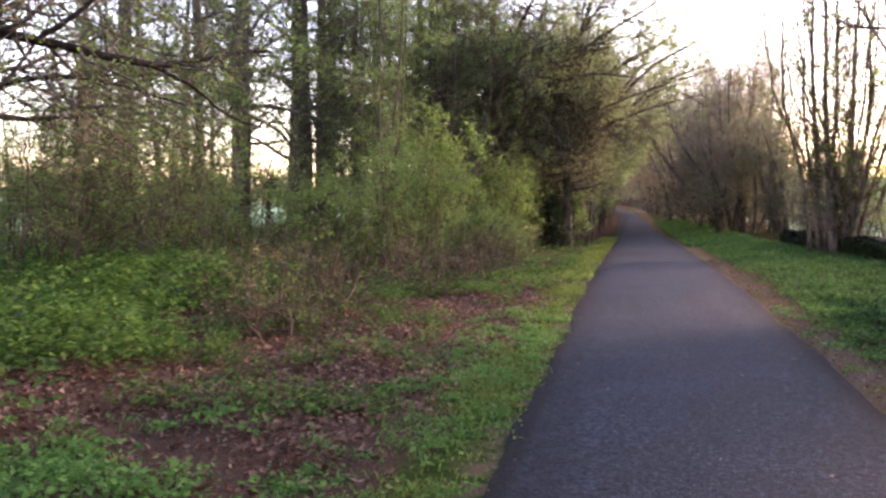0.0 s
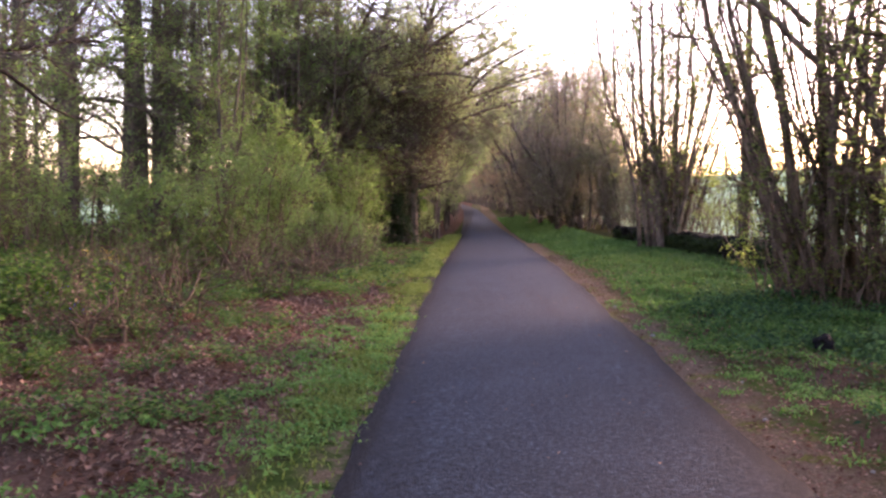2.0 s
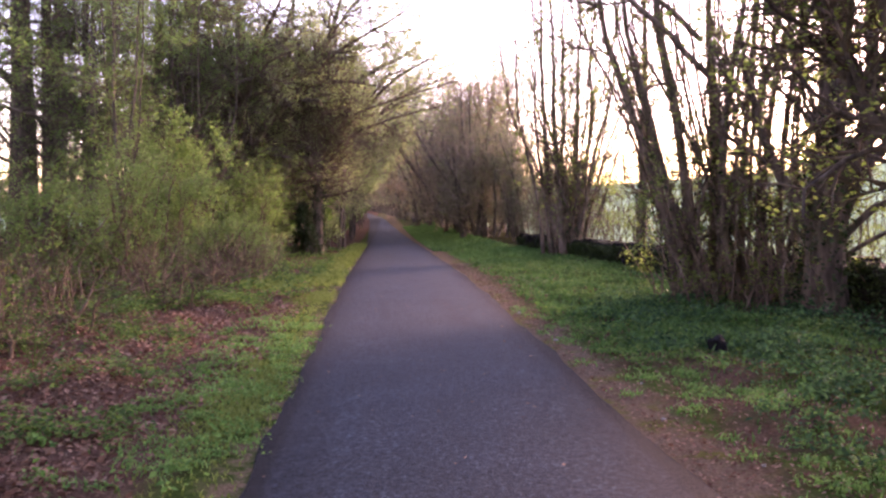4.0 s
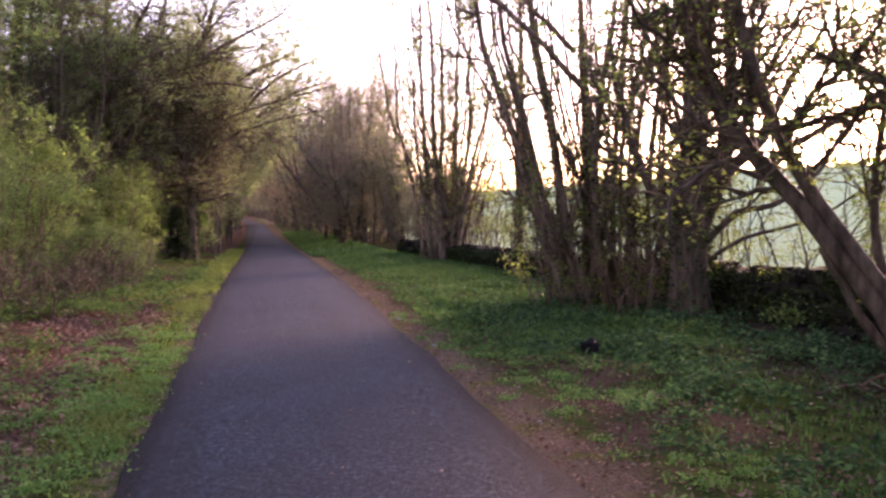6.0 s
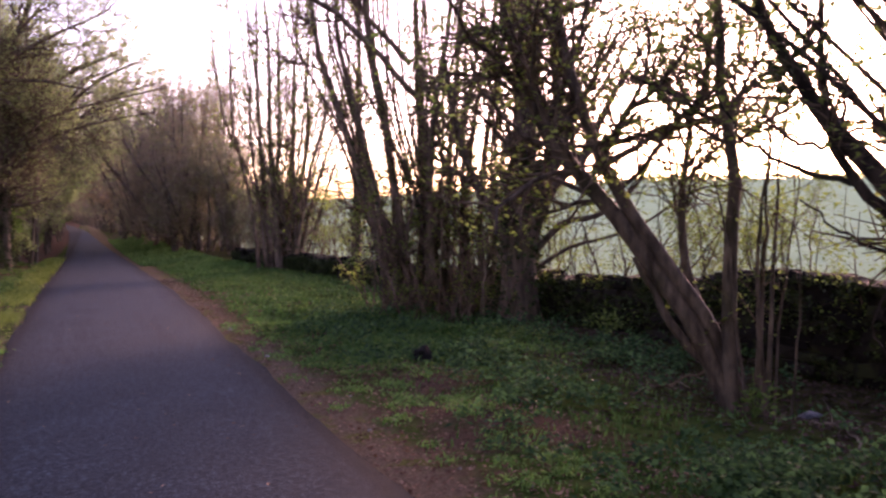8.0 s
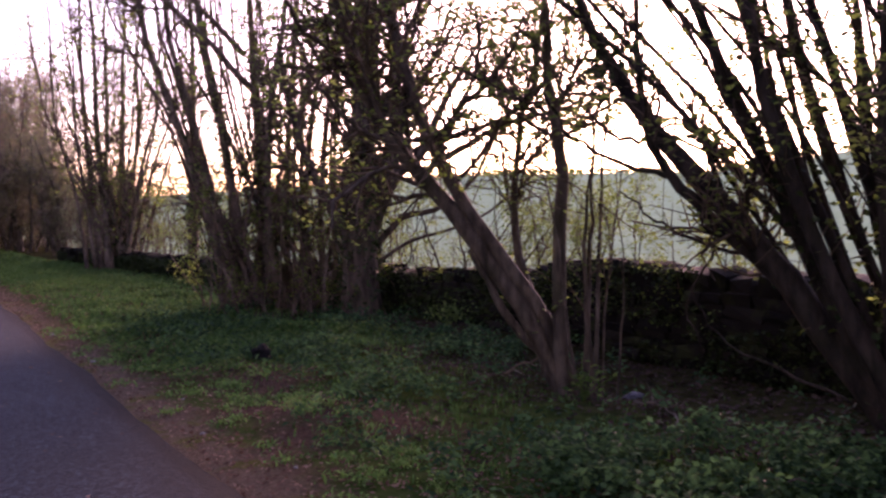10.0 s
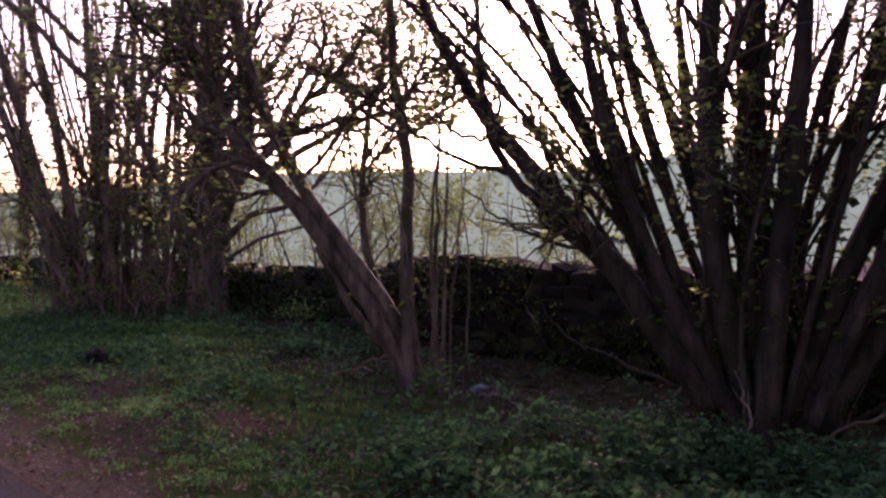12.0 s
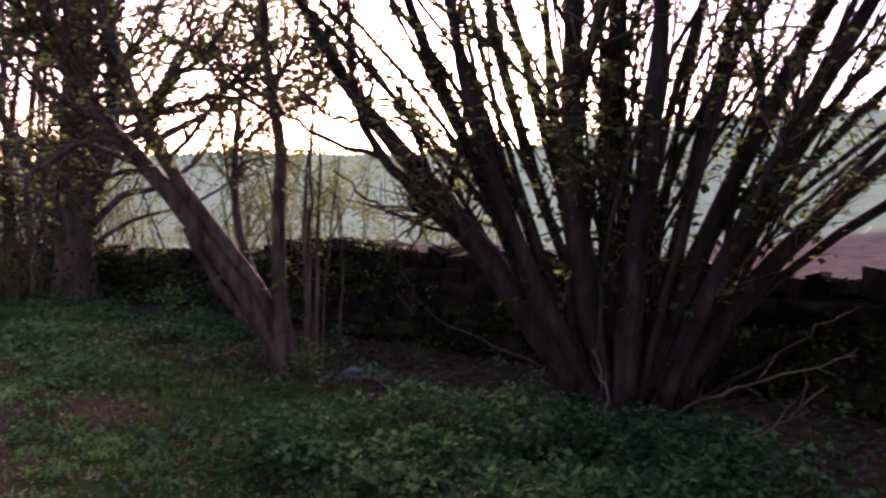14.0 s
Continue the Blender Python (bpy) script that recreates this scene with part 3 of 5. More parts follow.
stool = grow_tree("hazel_coppice", "large old hazel stool with many spreading stems, shade put into the bark", "hazel", (5.89, 2.85), (0.477, -0.879),
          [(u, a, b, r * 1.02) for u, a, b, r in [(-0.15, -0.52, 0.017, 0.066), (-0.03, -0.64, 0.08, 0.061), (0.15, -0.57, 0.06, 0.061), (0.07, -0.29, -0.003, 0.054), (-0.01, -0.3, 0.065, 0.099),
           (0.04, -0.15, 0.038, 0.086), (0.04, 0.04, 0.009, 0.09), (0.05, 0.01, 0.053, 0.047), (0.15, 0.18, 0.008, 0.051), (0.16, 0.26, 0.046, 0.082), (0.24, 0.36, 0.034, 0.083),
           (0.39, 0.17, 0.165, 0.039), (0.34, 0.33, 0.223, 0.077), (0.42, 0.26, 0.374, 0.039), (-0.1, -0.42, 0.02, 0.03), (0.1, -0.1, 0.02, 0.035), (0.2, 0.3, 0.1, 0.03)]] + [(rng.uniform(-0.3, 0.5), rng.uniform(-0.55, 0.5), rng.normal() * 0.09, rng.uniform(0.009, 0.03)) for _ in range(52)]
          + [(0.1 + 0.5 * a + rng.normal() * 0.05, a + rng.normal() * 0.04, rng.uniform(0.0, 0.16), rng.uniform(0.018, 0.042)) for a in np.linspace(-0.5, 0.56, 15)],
          6.0, SHADE_BARK, HAZEL_LEAF, boughs=170, bough=(0.4, 1.4), twigs=2000, twig=(0.2, 0.7), leaf_count=11500, leaf_size=0.06, low=0.24, depth=0.2, ivy=2600, ivy_top=3.0, group=COPPICE, sway=0.02, sprays=3000, extra=arching, extra_boughs=16, leafy_limbs=4, fuzz=430, pick=70, bough_cap=0.03)
tuft = np.array([4.79, 4.88, 2.75]) + rng.normal(size=(240, 3)) * [0.07, 0.09, 0.13] - [5.89, 2.85, float(ground_height(5.89, 2.85))]
tagged(part("leaf_tuft", quad_mesh("leaf_tuft", *leaves(tuft, 0.06, 1.2), IVY_LEAF), stool, "dark bunch of leaves tangled on a stem"), kind="stuff")
# the stout tree and the thicket of stems further along
crook = lines(([(6.56, 12.01, 1.2), (6.89, 11.84, 2.1), (7.27, 11.64, 2.52), (7.48, 11.53, 3.0), (7.8, 11.36, 3.69), (8.12, 11.19, 4.3)], 0.12, 0.03),
              ([(6.45, 12.1, 1.3), (6.95, 11.9, 2.6), (6.9, 11.8, 4.0), (6.8, 11.8, 5.6)], 0.17, 0.05),
              ([(6.2, 12.0, 1.2), (5.7, 12.0, 2.0), (5.3, 12.0, 2.9), (5.0, 11.8, 3.9)], 0.1, 0.03),
              ([(6.68, 11.95, 1.1), (7.06, 11.75, 1.51), (7.59, 11.47, 1.69), (8.03, 11.24, 2.13), (8.38, 11.06, 2.91)], 0.06, 0.02),
              ([(7.3, 11.6, 2.2), (8.3, 11.15, 2.9), (9.1, 10.75, 3.2), (9.9, 10.4, 3.35)], 0.06, 0.02),
              ([(6.6, 12.0, 0.7), (7.2, 11.7, 1.15), (7.95, 11.3, 1.4), (8.6, 11.0, 1.85), (9.0, 10.8, 2.3)], 0.035, 0.012))
grow_tree("field_maple", "stout dark trunk forking into crooked limbs", "tree", (6.33, 12.13), (0.886, -0.463), [(0.14, -0.02, 0.007, 0.28)], 8.0, HAZEL_BARK, HAZEL_LEAF,
          boughs=44, bough=(0.8, 2.4), twigs=900, twig=(0.3, 0.9), leaf_count=4800, leaf_size=0.062, low=0.15, depth=0.05, extra=crook, extra_boughs=26, ivy=1700, ivy_top=3.0, group=COPPICE, sprays=700, fuzz=140, pick=50)
spread = lines(([(5.2, 13.4, 3.6), (3.6, 13.2, 4.9), (1.8, 12.8, 5.25), (0.3, 12.6, 4.95)], 0.06, 0.015), ([(5.1, 13.5, 4.2), (3.8, 14.2, 5.6), (2.2, 15.0, 6.0)], 0.05, 0.015))
grow_tree("hazel_coppice", "dense hazel thicket with ivy-wrapped upright stems", "hazel", (5.46, 13.47), (0.927, -0.375),
          [(u, a, b, r * 0.92) for u, a, b, r in [(-0.47, -0.29, -0.005, 0.1), (-0.41, -0.21, -0.011, 0.079), (-0.33, -0.08, -0.015, 0.109), (0.08, -0.1, 0.006, 0.088), (0.22, -0.21, 0.05, 0.073), (0.36, -0.07, 0.018, 0.068),
           (0.74, -0.14, 0.044, 0.067), (0.97, -0.13, 0.04, 0.07), (-0.2, -0.22, 0.01, 0.05), (0.0, 0.02, -0.02, 0.05), (0.55, 0.0, 0.0, 0.045), (1.15, -0.1, 0.02, 0.04), (-0.6, -0.2, 0.0, 0.035)]] + [(rng.uniform(-0.8, 1.2), rng.uniform(-0.42, 0.35), rng.normal() * 0.03, rng.uniform(0.014, 0.042)) for _ in range(44)],
          8.0, THICKET_BARK, HAZEL_LEAF, boughs=190, bough=(0.5, 1.6), twigs=2300, twig=(0.25, 0.9), leaf_count=12000, leaf_size=0.062, low=0.08, depth=0.25, ivy=3200, ivy_top=3.6, group=COPPICE, sprays=3200, fuzz=800, pick=60, extra=spread, sway=0.018)
grow_tree("brushwood", "tangle of thin pale upright shoots round the coppice", "shrub", (5.9, 12.6), (0.9, -0.43),
          [(u + rng.normal() * 0.15, rng.normal() * 0.36, rng.normal() * 0.06, rng.uniform(0.006, 0.017)) for u in np.linspace(-1.7, 2.0, 76)], 2.0, THICKET_BARK, HAZEL_LEAF,
          boughs=150, bough=(0.2, 0.7), twigs=260, twig=(0.12, 0.4), leaf_count=4200, leaf_size=0.06, low=0.06, depth=0.5, sides=5, sway=0.07)
grow_tree("hazel_coppice", "tall hazel stool of bare arching stems", "hazel", (5.94, 26.37), (0.976, -0.219),
          [(u, a, b, r * 0.8) for u, a, b, r in [(-0.51, -0.14, 0.005, 0.119), (-0.3, -0.07, -0.002, 0.128), (-0.01, -0.23, 0.035, 0.101), (0.14, 0.08, 0.02, 0.081), (0.06, 0.07, 0.009, 0.108), (-0.93, -0.06, -0.031, 0.073), (-0.7, -0.1, 0.0, 0.06),
           (0.22, 0.17, 0.017, 0.072), (-0.08, 0.03, 0.002, 0.108), (0.4, 0.25, 0.01, 0.05)]] + [(rng.uniform(-0.7, 0.7), rng.normal() * 0.2, rng.normal() * 0.02, rng.uniform(0.02, 0.05)) for _ in range(14)], 9.5, THICKET_BARK, HAZEL_LEAF, sway=0.05,
          boughs=190, bough=(0.8, 2.2), twigs=2000, twig=(0.4, 1.1), leaf_count=7000, leaf_size=0.1, low=0.1, depth=0.35, ivy=1200, ivy_top=2.2, group=COPPICE, sprays=1500, fuzz=250, pick=40)
grow_tree("ivy_tree", "slender ivy-clad trunk growing behind the wall", "tree", (6.75, 22.0), (0.95, -0.3), [(0.0, 0.02, 0.0, 0.14)], 8.0, HAZEL_BARK, HAZEL_LEAF,
          boughs=24, bough=(0.6, 1.5), twigs=200, leaf_count=1500, leaf_size=0.06, low=0.3, ivy=900, ivy_top=3.5)
grow_tree("hedge_shrub", "scrubby field hedge plant with thin stems and fresh leaves", "shrub", (8.3, 9.2), (0.76, -0.64),
          [(u, rng.normal() * 0.25, 0.02, 0.02) for u in np.linspace(-0.9, 0.9, 7)], 2.2, TWIG_BARK, HAZEL_LEAF,
          boughs=60, bough=(0.3, 0.9), twigs=320, twig=(0.2, 0.6), leaf_count=4200, leaf_size=0.055, low=0.15, depth=0.4, sides=6)
grow_tree("hedge_shrub", "scrubby bramble growth behind the stone wall", "shrub", (8.2, 6.6), (0.7, -0.7),
          [(u, rng.normal() * 0.25, 0.02, 0.012) for u in np.linspace(-0.8, 0.8, 6)], 1.7, TWIG_BARK, HAZEL_LEAF,
          boughs=50, bough=(0.3, 0.8), twigs=220, twig=(0.2, 0.5), leaf_count=1500, leaf_size=0.05, low=0.15, depth=0.4, sides=6)
grow_tree("hedge_shrub", "low straggling shrub behind the wall with drooping twigs", "shrub", (7.9, 10.6), (0.8, -0.6),
          [(u, 0.5 + rng.normal() * 0.4, 0.0, 0.025) for u in np.linspace(-0.6, 0.6, 8)], 2.2, HAZEL_BARK, HAZEL_LEAF,
          boughs=60, bough=(0.4, 1.1), twigs=300, twig=(0.2, 0.6), leaf_count=3200, leaf_size=0.055, low=0.1, depth=0.4, sides=6)
for q, (hx, hy) in enumerate(((8.2, 16.0), (7.6, 18.6), (7.2, 21.2), (7.4, 24.5), (7.9, 29.0), (7.8, 14.2))):
    grow_tree("hedge_shrub", "sparse twiggy hedge plant on the field side of the wall", "shrub", (hx, hy), (0.9, -0.4),
              [(u, rng.normal() * 0.2, 0.02, 0.018) for u in np.linspace(-0.9, 0.9, 9)], 2.6, THICKET_BARK, HAZEL_LEAF,
              boughs=60, bough=(0.3, 1.0), twigs=300, twig=(0.2, 0.6), leaf_count=2600, leaf_size=0.06, low=0.1, depth=0.4, sides=5)
for q, (hx, hy) in enumerate(((7.75, 8.0), (7.8, 5.9))):
    grow_tree("hedge_shrub", "thin straight shoots sprouting behind the wall", "shrub", (hx, hy), (0.75, -0.66),
              [(u, rng.normal() * 0.12, 0.01, 0.012) for u in np.linspace(-0.45, 0.45, 6)], 2.1, THICKET_BARK, HAZEL_LEAF,
              boughs=50, bough=(0.2, 0.7), twigs=200, twig=(0.15, 0.5), leaf_count=1600, leaf_size=0.055, low=0.2, depth=0.3, sides=5)
grow_tree("field_tree", "bushy shrub in new leaf on the field edge", "shrub", (9.5, 1.0), (0.2, -0.98),
          [(u, rng.normal() * 0.3, 0.03, 0.03) for u in np.linspace(-0.5, 0.5, 6)], 2.6, HAZEL_BARK, SPRING_LEAF,
          boughs=40, bough=(0.4, 1.0), twigs=200, twig=(0.2, 0.6), leaf_count=2200, leaf_size=0.05, low=0.15, depth=0.4, sides=6)

# ---- the wood ----
WOOD = "trees of the wood"


def wood_tree(origin, r, height, label, fans=None, fine=1.0, boughs=46, leaf_count=3500, extra=None, low=0.22, ivy=0, mat=None, leaf=None, bough=(1.2, 3.6), lift=0.05, extra_boughs=40, twig_mat=None):
    d = math.hypot(*origin)
    right = (origin[1] / d, -origin[0] / d)
    return grow_tree("woodland_tree", label, "tree", origin, right, fans or [(0.0, 0.02, 0.0, r)], height, mat or OAK_BARK, leaf or SPRING_LEAF, boughs=boughs, bough=bough,
                     twigs=int(boughs * 11 * fine), twig=(0.5, 1.5), leaf_count=int(leaf_count * 2.4), leaf_size=0.072, low=low, angle=(45, 90), lift=lift, depth=0.1, group=WOOD, ivy=ivy, ivy_top=4.0, sides=12, sprays=int(boughs * 19 * fine), twig_mat=twig_mat or WOOD_TWIG, extra_boughs=extra_boughs, extra=extra, bough_cap=0.07)


wood_tree((-15.0, 23.1), 0.32, 15, "tall straight woodland tree with mossy brown bark")
wood_tree((-11.0, 20.2), 0.16, 12, "slim dark woodland trunk with spreading side branches", boughs=36)
wood_tree((-11.6, 23.8), 0.29, 15, "tall straight woodland tree with rough bark")
wood_tree((-11.0, 27.0), 0.47, 16, "thick grey-brown woodland trunk standing in undergrowth")
wood_tree((-10.35, 27.3), 0.22, 16, "grey-brown trunk close beside a thicker one", boughs=30)
wood_tree((-9.6, 28.4), 0.15, 13, "slender woodland trunk among larger trees", boughs=26)
wood_tree((-7.2, 27.9), 0.2, 13, "woodland trunk half hidden by fresh green leaves", leaf_count=7000)
wood_tree((-18.5, 26.0), 0.25, 14, "woodland tree at the back of the wood", boughs=36)
wood_tree((-20.0, 20.0), 0.28, 14, "broad woodland tree with low twiggy branches", boughs=40)
wood_tree((-15.0, 31.0), 0.25, 15, "woodland tree at the back of the wood", boughs=40)
wood_tree((-12.5, 34.0), 0.22, 15, "woodland tree at the back of the wood", boughs=36)
wood_tree((-7.5, 35.0), 0.25, 14, "woodland tree in fresh leaf", leaf_count=6500)
wood_tree((-11.3, 18.3), 0.1, 7, "forked young tree rising from the undergrowth", fans=[(0.0, 0.22, -0.05, 0.1), (-0.1, 0.5, 0.017, 0.07)], boughs=22, bough=(0.6, 1.8), low=0.3)
wood_tree((-12.0, 17.2), 0.055, 5, "pale thin sapling in the undergrowth", fans=[(0.0, -0.05, 0.06, 0.05)], boughs=12, bough=(0.4, 1.0), leaf_count=700, mat=PALE_WOOD)
sweep = lines(([(-9.6, 10.2, 3.9), (-8.7, 10.45, 3.89), (-7.45, 11.26, 3.58), (-7.0, 12.1, 3.6), (-6.67, 12.9, 3.85), (-6.06, 13.7, 4.06)], 0.085, 0.025),
              ([(-7.2, 11.8, 3.57), (-6.8, 12.4, 3.3), (-6.53, 12.95, 2.94), (-6.3, 13.8, 2.75)], 0.04, 0.012),
              ([(-9.5, 10.3, 2.9), (-8.6, 11.0, 3.3), (-8.0, 12.0, 3.35), (-7.4, 13.2, 3.1)], 0.05, 0.015),
              ([(-8.2, 10.6, 3.75), (-7.6, 10.9, 4.3), (-6.9, 11.6, 5.2)], 0.05, 0.02))
wood_tree((-9.6, 10.3), 0.16, 9, "leaning tree with a long dark limb reaching over the clearing", fans=[(0.0, 0.07, 0.02, 0.15)], mat=SHADE_BARK, boughs=40, extra=sweep, low=0.3, leaf_count=2200, bough=(0.8, 2.2))
over = lines(([(-4.75, 30.2, 3.6), (-3.6, 30.1, 5.1), (-2.6, 30.0, 6.2), (-1.7, 29.7, 7.8), (-1.2, 29.4, 9.6)], 0.19, 0.05),
             ([(-3.5, 30.0, 5.2), (-2.6, 29.8, 5.9), (-1.2, 29.2, 6.0), (0.2, 28.4, 5.7)], 0.09, 0.02),
             ([(-2.6, 29.9, 6.2), (-1.2, 29.2, 7.2), (0.3, 28.4, 7.9), (1.0, 28.0, 8.4)], 0.07, 0.02),
             ([(-4.8, 30.2, 5.0), (-5.4, 29.6, 7.0), (-6.2, 29.2, 8.6)], 0.12, 0.05),
             ([(-4.8, 30.2, 4.8), (-4.2, 28.4, 6.5), (-3.4, 27.0, 7.6), (-2.6, 26.0, 8.6)], 0.11, 0.03),
             ([(-4.8, 30.2, 4.2), (-4.5, 28.6, 5.5), (-3.6, 27.4, 6.3), (-2.6, 26.6, 6.6)], 0.09, 0.03),
             ([(-3.8, 30.1, 4.9), (-3.2, 29.2, 7.6), (-2.4, 28.6, 10.2)], 0.1, 0.03),
             ([(-2.0, 29.8, 7.2), (-1.0, 29.6, 8.6), (0.2, 29.4, 9.6)], 0.06, 0.02))
wood_tree((-4.93, 30.25), 0.22, 11, "leaning oak whose dark boughs overhang the path", boughs=90, extra=over, low=0.3, leaf_count=13000, bough=(1.0, 2.8), extra_boughs=210, mat=THICKET_BARK, lift=0.1, leaf=AVENUE_LEAF, fine=1.4)
reach = lines(([(-2.25, 31.1, 2.9), (-1.4, 30.9, 4.1), (0.0, 30.5, 4.75), (2.2, 29.8, 5.3)], 0.075, 0.02),
              ([(-2.4, 31.1, 3.2), (-1.2, 30.6, 4.9), (0.8, 30.0, 5.6), (2.6, 29.4, 6.1)], 0.055, 0.015),
              ([(-2.4, 31.1, 2.6), (-2.8, 30.9, 4.4), (-2.6, 30.8, 6.9)], 0.1, 0.04))
wood_tree((-2.4, 31.2), 0.2, 8, "ivy-covered tree with thin boughs reaching across the path", fans=[(0.0, 0.02, 0.002, 0.2)], boughs=70, extra=reach, ivy=2600, leaf_count=4600, bough=(0.8, 2.2), low=0.25, leaf=AVENUE_LEAF, mat=THICKET_BARK, fine=2.0)


def bush(origin, height, label, leaf, count, spread=0.25, shoots=16, size=0.045, wide=0.9, name="bush", twigs=420, low=0.05):
    d = math.hypot(*origin)
    return grow_tree(name, label, "bush", origin, (origin[1] / d, -origin[0] / d), [(rng.uniform(-wide, wide) * 0.4, rng.normal() * spread, rng.normal() * 0.04, rng.uniform(0.012, 0.03)) for _ in range(shoots)], height,
                     TWIG_BARK, leaf, boughs=shoots * 6, bough=(0.4, 1.2), twigs=int(twigs * 1.5), twig=(0.2, 0.6), leaf_count=int(count * 0.95), leaf_size=size * 1.4, low=low, depth=0.55, sides=5, angle=(45, 95), lift=0.02, leaf_low=0.0, group="bushes beside the path")


bush((-5.6, 14.6), 1.8, "twiggy bush in yellow-green leaf beside the path", BUSH_LEAF, 7000)
bush((-4.8, 15.8), 2.2, "twiggy bush in yellow-green leaf beside the path", BUSH_LEAF, 7500)
bush((-4.4, 17.6), 2.3, "twiggy bush in yellow-green leaf beside the path", BUSH_LEAF, 7500)
bush((-3.6, 19.2), 1.35, "spreading bush in yellow-green leaf by the verge", BUSH_LEAF, 7000)
bush((-3.3, 20.4), 1.0, "low spreading bush in yellow-green leaf by the verge", BUSH_LEAF, 5500)
bush((-5.0, 20.8), 3.4, "tall leafy hazel bush in the wood edge", SPRING_LEAF, 6500, size=0.065, wide=1.6)
bush((-5.6, 23.0), 3.2, "leafy hazel bush near the leaning oak", SPRING_LEAF, 7000, size=0.065, wide=1.6)
for bx, by, bh in ((-9.9, 13.0, 2.5), (-11.2, 14.6, 3.1), (-8.9, 15.4, 2.7), (-12.6, 15.2, 2.9), (-10.2, 17.6, 3.4), (-7.9, 17.8, 2.4)):
    bush((bx, by), bh, "open airy shrub in fresh green leaf among the trees", SPRING_LEAF, 2500, size=0.055, wide=1.9, shoots=9, twigs=300, low=0.2)
bush((-4.4, 26.0), 1.8, "bright green bush at the wood edge", SPRING_LEAF, 6000, size=0.06, wide=1.4)
bush((-3.9, 25.6), 2.8, "fresh green bush at the path edge", SPRING_LEAF, 5500, size=0.065, wide=0.9)
for q in range(15):
    bush((-11.0 - 0.8 * q + rng.normal() * 0.5, 20.5 + rng.uniform(-1.5, 5.0)), rng.uniform(1.2, 2.6), "leafy undergrowth shrub in the wood", SPRING_LEAF, 2600, size=0.065, wide=1.6, shoots=10, twigs=220)
for bx, by, bh in ((-2.75, 34.6, 2.2), (-3.3, 37.5, 3.2), (-3.6, 42.0, 3.6), (-4.4, 28.6, 2.6)):
    bush((bx, by), bh, "pale green young growth along the path edge", AVENUE_LEAF, 3200, size=0.08, wide=1.3, shoots=10, twigs=240)
for bx, by, bh in ((-3.9, 10.9, 0.7), (-4.7, 12.4, 0.9), (-3.3, 13.4, 0.6)):
    bush((bx, by), bh, "small twiggy brown shrub with a few new leaves", HERB_LEAF, 420, shoots=7, wide=1.0, size=0.045, name="shrub", twigs=70)
bush((-3.0, 17.8), 0.6, "low brown twiggy brush by the verge", BUD_LEAF, 400, shoots=10, wide=2.0, size=0.04, name="brush")

for bx, by, r, bh in ((-8.3, 25.2, 0.12, 13), (-6.6, 27.2, 0.1, 12), (-9.4, 30.5, 0.16, 14), (-6.4, 32.0, 0.14, 13)):
    wood_tree((bx, by), r, bh, "woodland tree with layered side branches in young leaf", boughs=44, low=0.2, leaf_count=3000, bough=(1.0, 3.0), lift=0.0, fine=1.3)
for bx, by, bh, lean in ((-9.2, 12.6, 4.2, 0.1), (-8.6, 13.8, 3.6, -0.12), (-10.4, 14.6, 4.6, 0.05), (-10.2, 16.2, 5.0, 0.15), (-12.6, 15.4, 5.0, -0.1)):
    wood_tree((bx, by), 0.04, bh, "slender sapling in bright new leaf", fans=[(0.0, lean, 0.02, 0.035), (0.15, -lean, 0.03, 0.025)], boughs=30, bough=(0.5, 1.4), low=0.2, leaf_count=900, mat=THICKET_BARK)
for q in range(9):
    wood_tree((-22 + 2.1 * q + rng.normal() * 0.5, 31.5 + rng.uniform(-2, 6)), rng.uniform(0.1, 0.2), rng.uniform(9, 13), "slender tree in the depth of the wood", boughs=30, low=0.1, leaf_count=1300)
for q, (bx, by, bh) in enumerate(((-7.2, 23.5, 8.5), (-5.6, 26.5, 8.0), (-7.6, 30.0, 9.0), (-6.0, 20.5, 7.5))):
    wood_tree((bx, by), 0.07, bh, "young hazel in bright new leaf under the trees", fans=[(rng.normal() * 0.2, rng.normal() * 0.12, 0.0, rng.uniform(0.03, 0.06)) for _ in range(5)], boughs=40, bough=(0.9, 2.5), low=0.15, leaf_count=4600, lift=0.08, leaf=AVENUE_LEAF if q == 2 else SPRING_LEAF)

# pale snag, dead post and dark ivy stump
grow_tree("dead_snag", "pale barkless dead trunk standing at the wood edge", "tree", (-5.3, 28.2), (0.98, 0.18), [(0.0, 0.06, 0.0, 0.1), (-0.4, 0.02, 0.0, 0.08)], 4.8, PALE_WOOD, HAZEL_LEAF,
          boughs=16, bough=(0.3, 1.0), twigs=60, leaf_count=0, low=0.5, sway=0.04, depth=0.1)
for bx, by, bh in ((-4.3, 9.4, 0.55), (-5.3, 11.4, 0.8), (-4.1, 14.2, 0.9), (-2.9, 15.6, 0.6), (-5.9, 13.0, 0.9)):
    bush((bx, by), bh, "small brown brush of bare twigs in the leaf litter", BUD_LEAF, 260, shoots=9, wide=1.4, size=0.035, name="brush", twigs=120)
stump = grow_tree("dead_stump", "dark dead trunk with a knobbly broken top", "stump", (-9.25, 20.7), (0.91, 0.41), [(0.0, -0.02, 0.005, 0.11)], 2.35, HAZEL_BARK, IVY_LEAF, boughs=18, bough=(0.12, 0.28), twigs=20, twig=(0.1, 0.2), leaf_count=160, leaf_size=0.08, low=0.86, ivy=260, ivy_top=2.3, sway=0.02)
